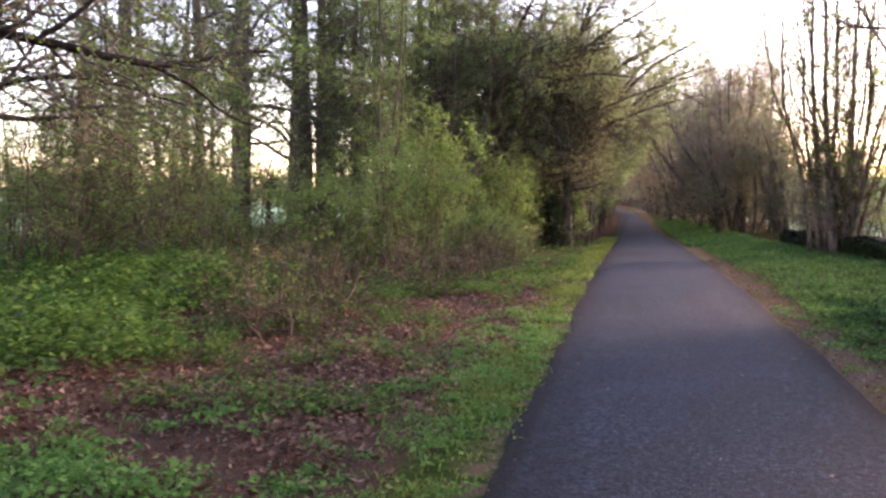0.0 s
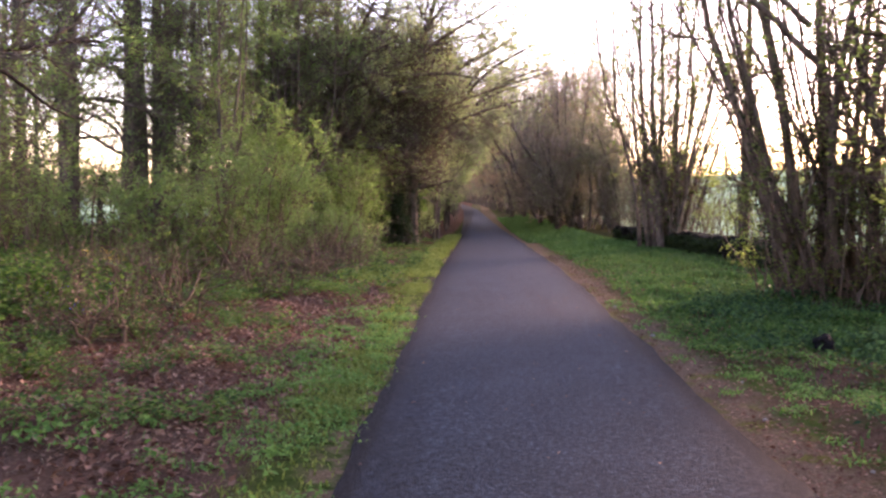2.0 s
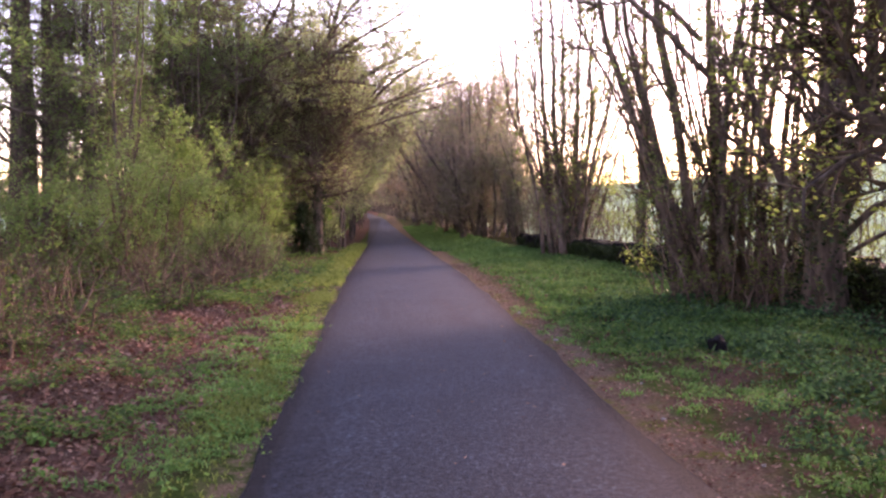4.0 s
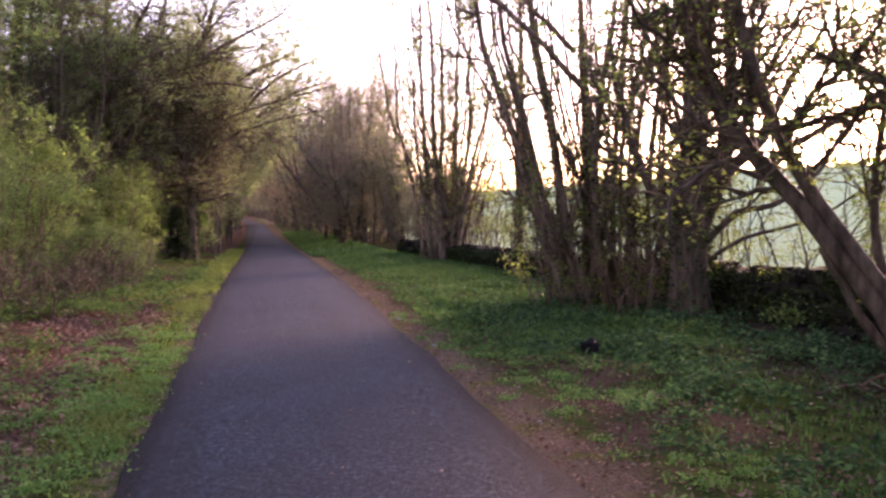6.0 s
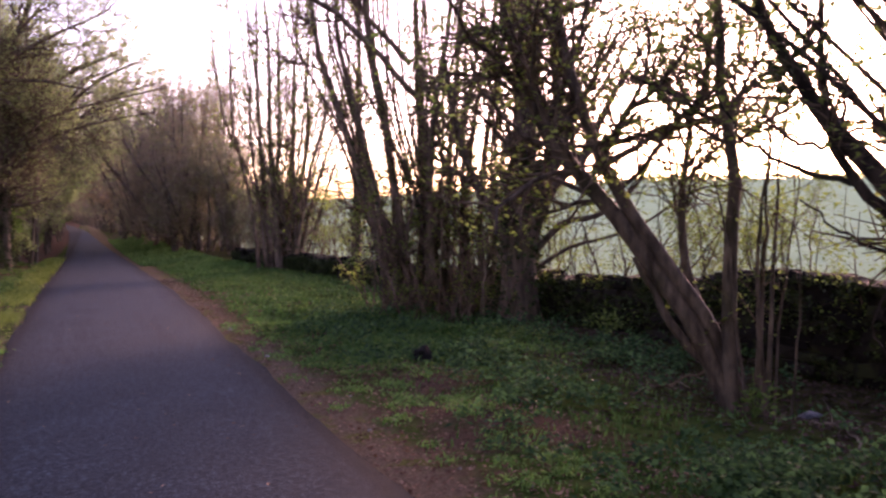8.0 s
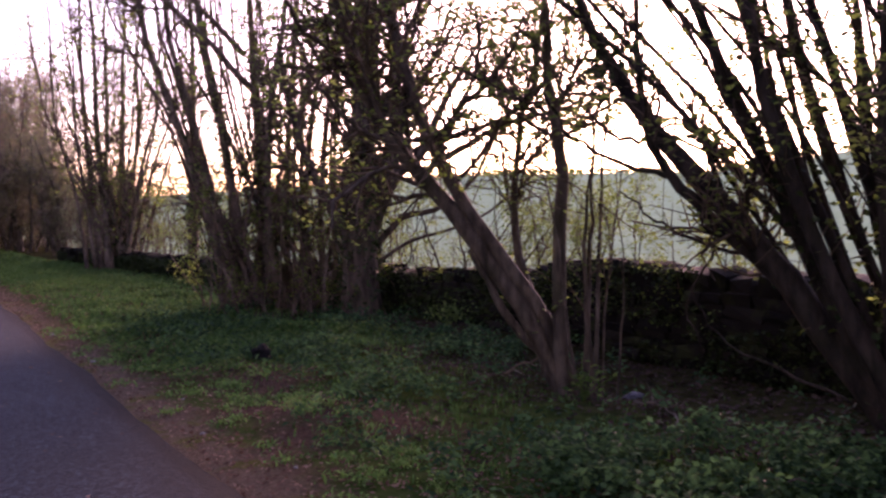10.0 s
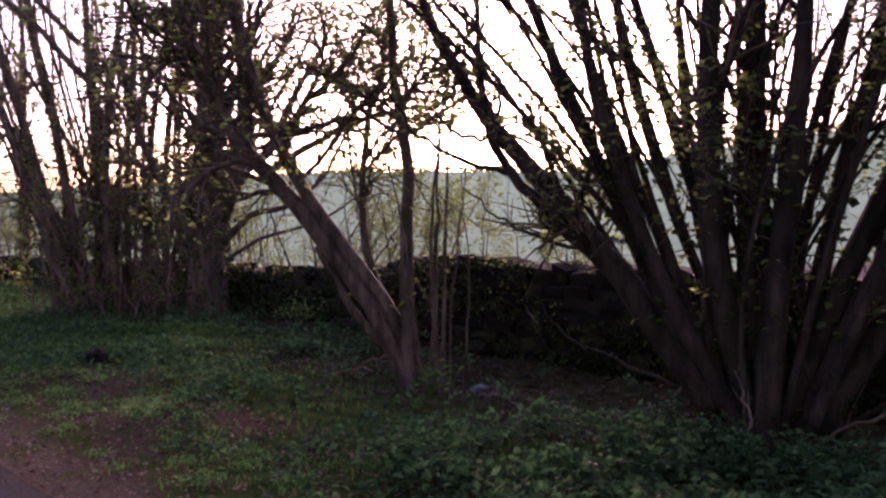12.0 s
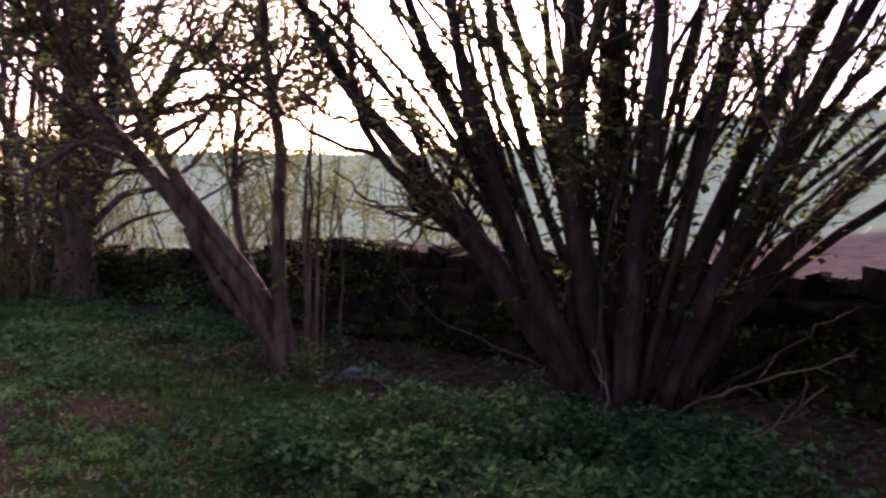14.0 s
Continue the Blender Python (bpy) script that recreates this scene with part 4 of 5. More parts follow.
ivy_mass = grow_tree("ivy_stump", "broken stump smothered in dark ivy", "stump", (-2.75, 30.4), (0.99, 0.09), [(0.0, 0.02, 0.0, 0.32), (0.2, -0.05, 0.0, 0.25)], 1.9, HAZEL_BARK, IVY_LEAF, boughs=14, bough=(0.2, 0.5), twigs=40, leaf_count=900, leaf_size=0.08, low=0.3, ivy=7000, ivy_top=1.9)


# ---- the avenue: rows of trees down both sides ----
def avenue_tree(kind, seed, fine):
    global rng
    rng = np.random.default_rng(seed)
    leaf = (HAZED_LEAF, AVENUE_LEAF, BUD_LEAF)[kind]
    label = ("multi-stemmed hedgerow hazel in early leaf", "arching wayside tree in fresh green leaf", "twiggy wayside tree in bronze bud")[kind]
    fans = [(rng.normal() * 0.4, rng.normal() * (0.32 if kind != 1 else 0.16), rng.normal() * 0.035, rng.uniform(0.04, 0.1)) for _ in range((9, 4, 6)[kind])]
    arch = lines(([(0.1, 0, 1.6), (1.0, 0.2, 3.8), (2.4, 0.1, 5.4), (4.2, -0.2, 6.2)], 0.09, 0.03), ([(0.0, 0.1, 2.0), (0.6, 0.8, 4.2), (1.8, 1.6, 6.2)], 0.07, 0.03)) if kind == 1 else None
    k = 1.0 if fine else 0.26
    return grow_tree("wayside_tree", label, "tree", (0.0, 0.0), (1.0, 0.0), fans, (7.0, 8.0, 7.5)[kind], OAK_BARK, leaf, boughs=int(110 * k) + 10, bough=(0.9, 2.8), twigs=int((1100, 700, 1100)[kind] * k), twig=(0.4, 1.3),
                     leaf_count=int((4200, 10000, 4200)[kind] * k), leaf_size=0.11 if fine else 0.24, low=0.06, depth=0.5, sides=5, group="trees along the path", sprays=int((1800, 900, 1800)[kind] * k), ivy=int((900, 80, 600)[kind] * k), ivy_top=2.5, leaf_low=0.0,
                     extra=arch, twig_mat=PALE_TWIG)


models = {(kind, fine): avenue_tree(kind, 11 + kind + 5 * fine, fine) for fine in (True, False) for kind in (0, 1, 2)}
used = set()
rng = np.random.default_rng(21)


def plant(kind, x, y, size, turn=None):
    key = (kind, 0 < y < 76)
    m = pose(x, y, float(ground_height(x, y)), 0, 0, rng.uniform(0, 360) if turn is None else turn) @ Matrix.Scale(size, 4)
    if key not in used:
        used.add(key)
        models[key].matrix_basis = m
    else:
        copied = copy_thing(models[key], pose(0, 0, 0))
        copied.matrix_basis = m


y, n = 33.0, 0
while y < 275:
    c = float(path_centre(y))
    tall = 1.0 + 0.004 * (min(y, 140) - 33)
    if y > 50:
        plant((0, 2, 0)[n % 3], c + 4.7 + rng.uniform(-0.4, 0.5), y + rng.uniform(-1, 1), tall * rng.uniform(1.0, 1.25))
        plant((2, 1)[n % 2], c + 6.6 + rng.uniform(-0.6, 0.8), y + 2 + rng.uniform(-1, 1), tall * rng.uniform(1.1, 1.35), rng.uniform(150, 210))
    plant(1, c - 3.1 + rng.uniform(-0.5, 0.3), y + 1.5 + rng.uniform(-1, 1), tall * rng.uniform(1.0, 1.25), rng.uniform(-35, 25))
    if y < 90:
        plant(1, c - 4.6 + rng.uniform(-0.5, 0.3), y + 3.2 + rng.uniform(-1, 1), tall * rng.uniform(1.15, 1.4), rng.uniform(-30, 20))
    plant((1, 0)[n % 2], c - 6.8 + rng.uniform(-1.0, 0.6), y + rng.uniform(-1, 1), rng.uniform(1.0, 1.35), rng.uniform(-35, 25))
    y += 4.4 if y < 56 else 6.5 if y < 85 else 9.0 if y < 150 else 13.0
    n += 1
for x, y in ((-8, 296), (-14, 292), (-2, 298), (4, 290), (-20, 288), (-11, 300), (0, 286)):
    plant((1, 2)[y // 2 % 2], x, y, 2.0)
rng = np.random.default_rng(5)
low_models = [bush((0.01 + 0.01 * k, 0.02), 2.3, "low hedgerow bush filling the foot of the trees", (HAZED_LEAF, SPRING_LEAF)[k], 900, size=0.16, wide=2.4, shoots=6, twigs=80, low=0.05) for k in (0, 1)]
for n, yy in enumerate(np.arange(54, 150, 5.0)):
    for k, off in ((0, 5.6), (1, -4.2)):
        yb = (yy if k == 0 else 34 + (yy - 54) * 1.22) + rng.uniform(-1, 1)
        xb = float(path_centre(yb)) + off + rng.uniform(-0.5, 0.5)
        m = pose(xb, yb, float(ground_height(xb, yb)), 0, 0, rng.uniform(0, 360)) @ Matrix.Scale(rng.uniform(0.9, 1.4) * (1.4 if k == 0 else 1.0), 4)
        ob = low_models[k] if n == 0 else copy_thing(low_models[k], pose(0, 0, 0))
        ob.matrix_basis = m
for n in range(7):
    xb, yb = -20 + 4.5 * n, 284 + rng.uniform(0, 8)
    ob = copy_thing(low_models[n % 2], pose(0, 0, 0))
    ob.matrix_basis = pose(xb, yb, float(ground_height(xb, yb)), 0, 0, rng.uniform(0, 360)) @ Matrix.Scale(2.6, 4)
# ivy-grown hedgerow trees leaning over the verge
rng = np.random.default_rng(31)
for hx, hy, tall, n in ((4.7, 46.0, 5.4, 9), (6.6, 44.0, 5.0, 9), (8.4, 41.5, 3.4, 6)):
    grow_tree("hedgerow_tree", "bushy hedgerow tree thickly grown with dark ivy", "tree", (hx, hy), (1.0, -0.1),
              [(rng.uniform(-0.9, 0.9), rng.normal() * 0.2, rng.normal() * 0.02, rng.uniform(0.06, 0.14)) for _ in range(n)], tall, OAK_BARK, HAZED_LEAF,
              boughs=110, bough=(0.7, 2.0), twigs=1100, twig=(0.4, 1.1), leaf_count=8500, leaf_size=0.11, low=0.05, depth=0.6, sides=6, sprays=1500, ivy=1500, ivy_top=3.0, leaf_low=0.0, fuzz=120, twig_mat=PALE_TWIG)
for hx, hy, tall in ((7.0, 31.5, 2.4), (7.2, 34.5, 3.0), (6.6, 38.0, 3.0), (9.0, 36.0, 3.6)):
    grow_tree("hedge_shrub", "brown twiggy hedgerow shrub barely in leaf", "shrub", (hx, hy), (1.0, -0.1),
              [(rng.uniform(-0.9, 0.9), rng.normal() * 0.25, rng.normal() * 0.03, rng.uniform(0.012, 0.03)) for _ in range(14)], tall, THICKET_BARK, HEDGE_LEAF,
              boughs=110, bough=(0.4, 1.2), twigs=900, twig=(0.3, 0.8), leaf_count=2200, leaf_size=0.09, low=0.05, depth=0.6, sides=5, sprays=1200, leaf_low=0.0, twig_mat=WOOD_TWIG)
# unseen trees added behind the camera, to hold back light from the sky
for x, y in ((6.2, -3.5), (5.2, -2.0), (4.4, -5.5), (6.4, -8.0), (5.8, -13.0)):
    plant(0, x, y, 0.95)
for x, y, size in ((-5.5, -0.5, 1.35), (-6.0, -5.5, 1.4), (-4.8, -11.0, 1.3), (-9.0, 3.0, 1.4), (-9.5, -2.5, 1.4), (-13.0, 0.5, 1.5), (-13.5, -6.0, 1.5), (-9.0, -9.0, 1.5), (-2.6, -15.0, 1.5), (3.4, -17.0, 1.4), (-7.5, -15.0, 1.6), (0.4, -22.0, 1.6), (-4.0, -24.0, 1.7), (5.0, -24.0, 1.6)):
    plant(1, x, y, size, rng.uniform(-25, 25))


# ---- the stone wall ----
def wall_line(y):
    y = np.asarray(y, float)
    return 7.25 + np.where(y > 10, -0.085 * (y - 10), 0.0) + 0.03 * np.sin(y * 0.9)


def wall_top(y):
    return np.interp(y, [-12, 8.3, 8.7, 12, 16, 26, 34], [0.98, 0.95, 0.74, 0.66, 0.5, 0.35, 0.22]) + 0.03 * np.sin(np.asarray(y) * 2.1)


wall = thing("wall_east", (0, 0, 0), "low dry stone wall of mossy rubble beside the field, its shade put into the stone", "wall", kind="structure")
ys = np.arange(-12, 34, 0.4)
xs, zs = wall_line(ys), wall_top(ys) - 0.1
core = np.stack([np.stack([xs + a, ys, np.full(len(ys), -0.1) if low else zs], -1) for a, low in ((0.07, 1), (0.07, 0), (0.4, 0), (0.42, 1))], 1)
i = np.arange(core.shape[0] * 4).reshape(-1, 4)
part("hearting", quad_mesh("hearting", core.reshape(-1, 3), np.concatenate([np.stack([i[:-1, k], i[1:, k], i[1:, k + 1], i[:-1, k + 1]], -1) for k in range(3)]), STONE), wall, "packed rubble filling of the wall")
CORNERS = np.array([(a, b, c) for a in (-0.5, 0.5) for b in (-0.5, 0.5) for c in (-0.5, 0.5)])
BOX = np.array([(0, 1, 3, 2), (4, 6, 7, 5), (0, 4, 5, 1), (2, 3, 7, 6), (0, 2, 6, 4), (1, 5, 7, 3)])


def rubble():
    """A rough block: bulged faces with knocked-off corners."""
    v = CORNERS * (1 + rng.uniform(-0.16, 0.1, (8, 1))) + rng.normal(size=(8, 3)) * 0.05
    mids = np.array([v[f].mean(0) for f in BOX]) * rng.uniform(1.0, 1.22, (6, 1))
    verts = np.concatenate([v, mids])
    tris = [(f[k], f[(k + 1) % 4], 8 + n) for n, f in enumerate(BOX) for k in range(4)]
    return verts, tris


blocks = []
for n in range(10):
    v, tris = rubble()
    me = bpy.data.meshes.new("stone")
    me.from_pydata(v.tolist(), [], tris)
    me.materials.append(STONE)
    blocks.append((me, v, np.array(tris)))
far_v, far_t, far_n, near_count = [], [], 0, 0
y = -10.0
courses = []
for level in range(9):
    y = -11.0 + rng.uniform(0, 0.3)
    while y < 33:
        w = rng.uniform(0.2, 0.48)
        courses.append((level * 0.115 + 0.06, y + w / 2, w))
        y += w + 0.012
for z, y, w in courses:
    if z > wall_top(y) - 0.12:
        continue
    at = Matrix.LocRotScale((float(wall_line(y)) + 0.12 + rng.normal() * 0.018, y, z + rng.normal() * 0.008), Euler((rng.normal() * 0.05, rng.normal() * 0.06, rng.normal() * 0.05)), (0.26, w, 0.125 * rng.uniform(0.85, 1.1)))
    me, v, tris = blocks[rng.integers(10)]
    if -0.5 < y < 9.5 and near_count < 225:
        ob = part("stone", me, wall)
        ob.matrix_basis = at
        near_count += 1
    else:
        m = np.array(at)
        far_v.append(v @ m[:3, :3].T + m[:3, 3])
        far_t.append(tris + far_n)
        far_n += len(v)
y, near_caps = -11.0, 0
while y < 33:
    w = rng.uniform(0.1, 0.26)
    tall = rng.uniform(0.13, 0.24)
    at = Matrix.LocRotScale((float(wall_line(y)) + 0.24, y + w / 2, float(wall_top(y)) - 0.05 + tall * 0.2), Euler((rng.normal() * 0.16, rng.normal() * 0.1, rng.normal() * 0.12)), (rng.uniform(0.34, 0.46), w, tall))
    me, v, tris = blocks[rng.integers(10)]
    if -0.5 < y < 9.5:
        ob = part("coping_stone", me, wall)
        ob.matrix_basis = at
    else:
        m = np.array(at)
        far_v.append(v @ m[:3, :3].T + m[:3, 3])
        far_t.append(tris + far_n)
        far_n += len(v)
    y += w + 0.01
core_y = np.arange(-10.8, 32.8, 0.4)
core_x, core_z = wall_line(core_y) + 0.24, np.maximum(wall_top(core_y) - 0.12, 0.12)
core = np.stack([np.stack([core_x + dx, core_y, np.where(up, core_z, -0.05)], -1) for dx, up in ((-0.1, False), (-0.1, True), (0.1, True), (0.1, False))], 1)
i = np.arange(len(core_y) * 4).reshape(-1, 4)
core_quads = np.concatenate([np.stack([i[:-1, k], i[:-1, k + 1], i[1:, k + 1], i[1:, k]], -1) for k in range(3)])
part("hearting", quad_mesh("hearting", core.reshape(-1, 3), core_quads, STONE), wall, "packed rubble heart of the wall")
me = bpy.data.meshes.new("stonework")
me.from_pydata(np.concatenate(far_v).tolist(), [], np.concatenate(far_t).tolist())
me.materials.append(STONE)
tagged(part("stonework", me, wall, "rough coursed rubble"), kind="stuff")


# ---- plants and litter on the ground ----
def stuff(name, chunks, material, label, category):
    me = quad_mesh(name, *joined(chunks), material)
    return tagged(new(name, me), label, category, kind="stuff")


def scatter(n, x0, x1, y0, y1, keep=None):
    x, y = rng.uniform(x0, x1, n), rng.uniform(y0, y1, n)
    if keep is not None:
        k = keep(x, y) > rng.uniform(0, 1, n)
        x, y = x[k], y[k]
    return np.stack([x, y, ground_height(x, y)], -1)


def blotch(x, y, s, seed=0.0):
    """Uneven patches: smoothed random values at three sizes, about 0 to 1."""
    total = 0.0
    for step_size, weight in ((0.45, 0.5), (1.0, 0.3), (2.3, 0.2)):
        u, v = x * s * step_size + 31.7 * seed, y * s * step_size + 17.3 * seed
        i, j = np.floor(u), np.floor(v)
        f, g = u - i, v - j
        f, g = f * f * (3 - 2 * f), g * g * (3 - 2 * g)
        value = lambda p, q: np.mod(np.sin(p * 127.1 + q * 311.7) * 43758.5453, 1.0)
        total = total + weight * ((value(i, j) * (1 - f) + value(i + 1, j) * f) * (1 - g) + (value(i, j + 1) * (1 - f) + value(i + 1, j + 1) * f) * g)
    return np.clip(0.5 + 1.6 * (total - 0.5), 0, 1)


def herbs(at, tall, per, size, tilt=0.45):
    """Leafy stems: leaves set round and near the top of each."""
    n = len(at)
    h = rng.uniform(0.4, 1.2, n) * tall
    k = np.repeat(np.arange(n), per)
    up = rng.uniform(0.25, 1.0, len(k)) ** 0.6
    off = rng.normal(size=(len(k), 3)) * [0.05, 0.05, 0.0]
    return leaves(at[k] + off + np.stack([0 * up, 0 * up, h[k] * up], -1), size, tilt, 0.6, 0.15)


smooth = lambda v, a, b: np.clip((v - a) / (b - a), 0, 1)
# turf on both verges
left_turf = lambda x, y: smooth(-x, 0.76, 1.02) * smooth(-x, 1.7, 1.1) * (0.12 + 0.88 * smooth(blotch(x, y, 1.7), 0.3, 0.6))
right_turf = lambda x, y: smooth(x, 2.3, 3.1) * (0.25 + 0.75 * smooth(blotch(x, y, 1.3, 2), 0.25, 0.6)) * np.where(y < 9, 0.3, 1.0) * smooth(x, 6.4, 4.8)
stuff("verge_grass", [blades(scatter(70000, -2.4, -0.7, 3.2, 16, left_turf), 0.034, 0.013, 0.8), blades(scatter(26000, -2.4, -0.7, 16, 45, left_turf), 0.08, 0.03), blades(scatter(12000, -2.4, -0.7, -8, 3.5, left_turf), 0.05, 0.02)], GRASS_BLADE, "short bright grass on the verge of the path", "grass")
stuff("verge_grass", [blades(scatter(52000, 1.84, 6.6, 2.5, 14, right_turf), 0.06, 0.014), blades(scatter(46000, 2.0, 6.6, 9, 34, right_turf), 0.09, 0.032), blades(scatter(26000, 2.0, 5.0, 34, 90), 0.12, 0.07), blades(scatter(16000, 1.84, 6.6, -8, 2.5, right_turf), 0.07, 0.02)], VERGE_BLADE, "rough green grass between path and wall", "grass")
# nettles and ground elder before the wall
patch = lambda x, y: smooth(x, 2.6 , 3.6) * smooth(blotch(x, y, 1.9, 1), 0.28, 0.62) * np.where(x > 6.3, 0.3, 1.0) * np.where(y > 9.3, 0.45, 1.0) * np.where((x > 4.45) & (y > 3.2) & (y < 7.5), 0.08, 1.0) * np.where((x > 5.1) & (y < 3.6), 0.1, 1.0) * np.where(np.hypot(x - 3.45, y - 8.55) < 0.35, 0.0, 1.0)
stuff("nettles", [herbs(scatter(6500, 2.5, 7.1, 1.2, 13.5, patch), 0.2, 10, 0.062, 0.8), herbs(scatter(1500, 2.5, 7.1, -8, 1.2, patch), 0.2, 8, 0.08)], NETTLE_LEAF, "patch of low dark green nettles and weeds", "weeds")
stuff("nettles", [herbs(scatter(1300, 3.2, 5.3, 1.5, 3.9, lambda x, y: smooth(x, 3.0, 3.8) * smooth(blotch(x, y, 2.4, 5), 0.35, 0.6)), 0.28, 16, 0.06, 0.8)], NETTLE_LEAF, "taller nettles growing at the foot of the hazel", "weeds")
stuff("verge_weeds", [herbs(scatter(2600, 2.3, 6.0, 8, 26, lambda x, y: smooth(blotch(x, y, 1.2, 4), 0.35, 0.7)), 0.12, 7, 0.06)], HERB_LEAF, "small broad-leaved weeds in the verge", "weeds")
tufts = np.concatenate([scatter(170, 1.95, 3.4, 3.0, 13, lambda x, y: 0.15 + 0.85 * smooth(x, 1.9, 2.8)), scatter(190, -2.0, -0.85, 3.2, 12)])
rosettes = np.repeat(tufts, 9, 0) + rng.normal(size=(len(tufts) * 9, 3)) * [0.05, 0.05, 0.0]
stuff("low_weeds", [herbs(rosettes, 0.045, 4, 0.035, 0.6), blades(np.repeat(tufts, 14, 0) + rng.normal(size=(len(tufts) * 14, 3)) * [0.06, 0.06, 0.0], 0.05, 0.012, 0.8)], WEED_LEAF, "small tufts of weeds and moss on the path margins", "weeds")
# undergrowth of the wood
bank = lambda x, y: smooth(-x - 0.12 * (y - 8), 4.0, 5.0) * smooth(blotch(x, y, 1.3, 3), 0.32, 0.55)
stuff("undergrowth", [herbs(scatter(2600, -13, -3.2, 6.2, 15, bank), 0.4, 13, 0.085), herbs(scatter(3400, -13, -3.2, 6.2, 15, lambda x, y: bank(x, y) * smooth(blotch(x, y, 2.2, 7), 0.42, 0.62)), 0.66, 16, 0.095)], LUSH_LEAF, "bright leafy undergrowth on the woodland floor", "undergrowth")
lush = lambda x, y: smooth(-x - 0.4 * (y - 6.5), 3.9, 4.7) * smooth(blotch(x, y, 1.1, 11), 0.3, 0.5)
stuff("undergrowth", [herbs(scatter(1500, -9.5, -3.9, 6.2, 11.5, lush), 0.42, 15, 0.085)], LUSH_LEAF, "lush knee-high herbs at the edge of the leaf litter", "undergrowth")
stuff("undergrowth", [herbs(scatter(4200, -24, -6, 14, 27), 0.4, 9, 0.11), herbs(scatter(1500, -14, -3.5, -8, 6.2, bank), 0.36, 9, 0.11)], HERB_LEAF, "leafy green undergrowth deep in the wood", "undergrowth")
stuff("woodland_grass", [blades(scatter(26000, -14, -5.5, 9.5, 20, lambda x, y: smooth(blotch(x, y, 0.8, 5), 0.45, 0.6)), 0.3, 0.02, 0.7)], GRASS_BLADE, "lush bluebell leaves and grass in the wood", "grass")
near_left = lambda x, y: smooth(blotch(x, y, 1.9, 6), 0.3, 0.7) * (0.08 + 0.92 * smooth(-x, 1.9, 2.9)) * smooth(y - 0.35 * (x + 3), 6.4, 5.0)
stuff("low_weeds", [herbs(scatter(2300, -4.6, -1.0, 3.0, 7.2, near_left), 0.1, 8, 0.058, 0.8), herbs(scatter(900, -4.6, -1.0, 2.9, 4.9, near_left), 0.12, 8, 0.05, 0.8), herbs(scatter(3200, -4.6, -1.0, -8, 3.0, near_left), 0.1, 6, 0.06, 0.8), blades(scatter(7000, -5.2, -1.0, 3.2, 7.6, near_left), 0.08, 0.012, 0.7)], WEED_LEAF, "low fresh green weeds beside the path", "weeds")
stuff("low_weeds", [herbs(scatter(3600, -6.0, -1.3, 14, 36, lambda x, y: smooth(blotch(x, y, 1.4, 4), 0.3, 0.6)), 0.16, 8, 0.08)], HERB_LEAF, "low green plants along the wood edge", "weeds")
stuff("low_weeds", [herbs(scatter(4600, -6.5, -1.7, 5.6, 15, lambda x, y: smooth(blotch(x, y, 2.2, 8), 0.46, 0.7)), 0.2, 10, 0.055)], HERB_LEAF, "scattered small plants among fallen leaves", "weeds")
# fallen leaves
litter_place = lambda x, y: smooth(-x, 1.1, 1.9) * smooth(-x, 8.0, 5.0) * (0.45 + 0.55 * smooth(blotch(x, y, 1.1, 9), 0.3, 0.6))
fallen = np.concatenate([scatter(64000, -8.5, -1.0, 3.6, 17, litter_place), scatter(22000, -8.5, -1.0, -8, 3.6, litter_place)]) + [0, 0, 0.012]
stuff("fallen_leaves", [leaves(fallen, 0.064, 0.75, 0.65, -0.1)], DRY_LEAF, "red-brown fallen leaves covering the ground", "leaf litter")
fallen = scatter(26000, 1.85, 3.9, 2.5, 24, lambda x, y: 0.25 + 0.6 * blotch(x, y, 2, 3)) + [0, 0, 0.01]
stuff("fallen_leaves", [leaves(fallen, 0.04, 0.5, 0.55, -0.1)], DRY_LEAF, "small dry leaf scraps along the dirt margin", "leaf litter")
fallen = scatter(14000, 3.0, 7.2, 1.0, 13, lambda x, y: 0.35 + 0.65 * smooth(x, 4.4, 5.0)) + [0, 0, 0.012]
stuff("fallen_leaves", [leaves(fallen, 0.06, 0.4, 0.65, 0.0)], SHADE_LEAF, "dead leaves under the hazel stems, darkened with the shade there", "leaf litter")
stalks = scatter(1500, -7.0, -1.6, 4.0, 12, litter_place)
stuff("dry_stalks", [blades(stalks, 0.035, 0.006, 3.2)], STRAW, "pale broken stalks lying among the fallen leaves", "leaf litter")
stuff("path_debris", [leaves(np.stack([rng.uniform(-0.72, 1.75, 140), rng.uniform(3.5, 20, 140), np.full(140, 0.05)], -1), 0.035, 0.2, 0.6, 0.0)], DRY_LEAF, "scraps of dead leaf lying on the asphalt", "leaf litter")
# creepers on the wall
ivy_y = rng.uniform(-2, 33, 30000)
at = np.stack([wall_line(ivy_y) - 0.03 + rng.normal(size=30000) * 0.035, ivy_y, rng.uniform(0, 1.08, 30000) * wall_top(ivy_y)], -1)
at = at[blotch(ivy_y, at[:, 2] * 3, 1.4, 2) > 0.32]
tagged(part("wall_ivy", quad_mesh("wall_ivy", *leaves(at, 0.06, 1.0, 0.8, 0.4), IVY_LEAF), wall, "dark ivy creeping over the stones"), kind="stuff")
sprig = np.stack([rng.uniform(7.0, 7.2, 70), rng.uniform(5.6, 8.4, 70), rng.uniform(0.35, 0.75, 70)], -1)
stuff("wall_sprigs", [leaves(sprig, 0.045, 0.9, 0.8)], BUSH_LEAF, "pale yellow-green sprigs against the dark wall", "weeds")


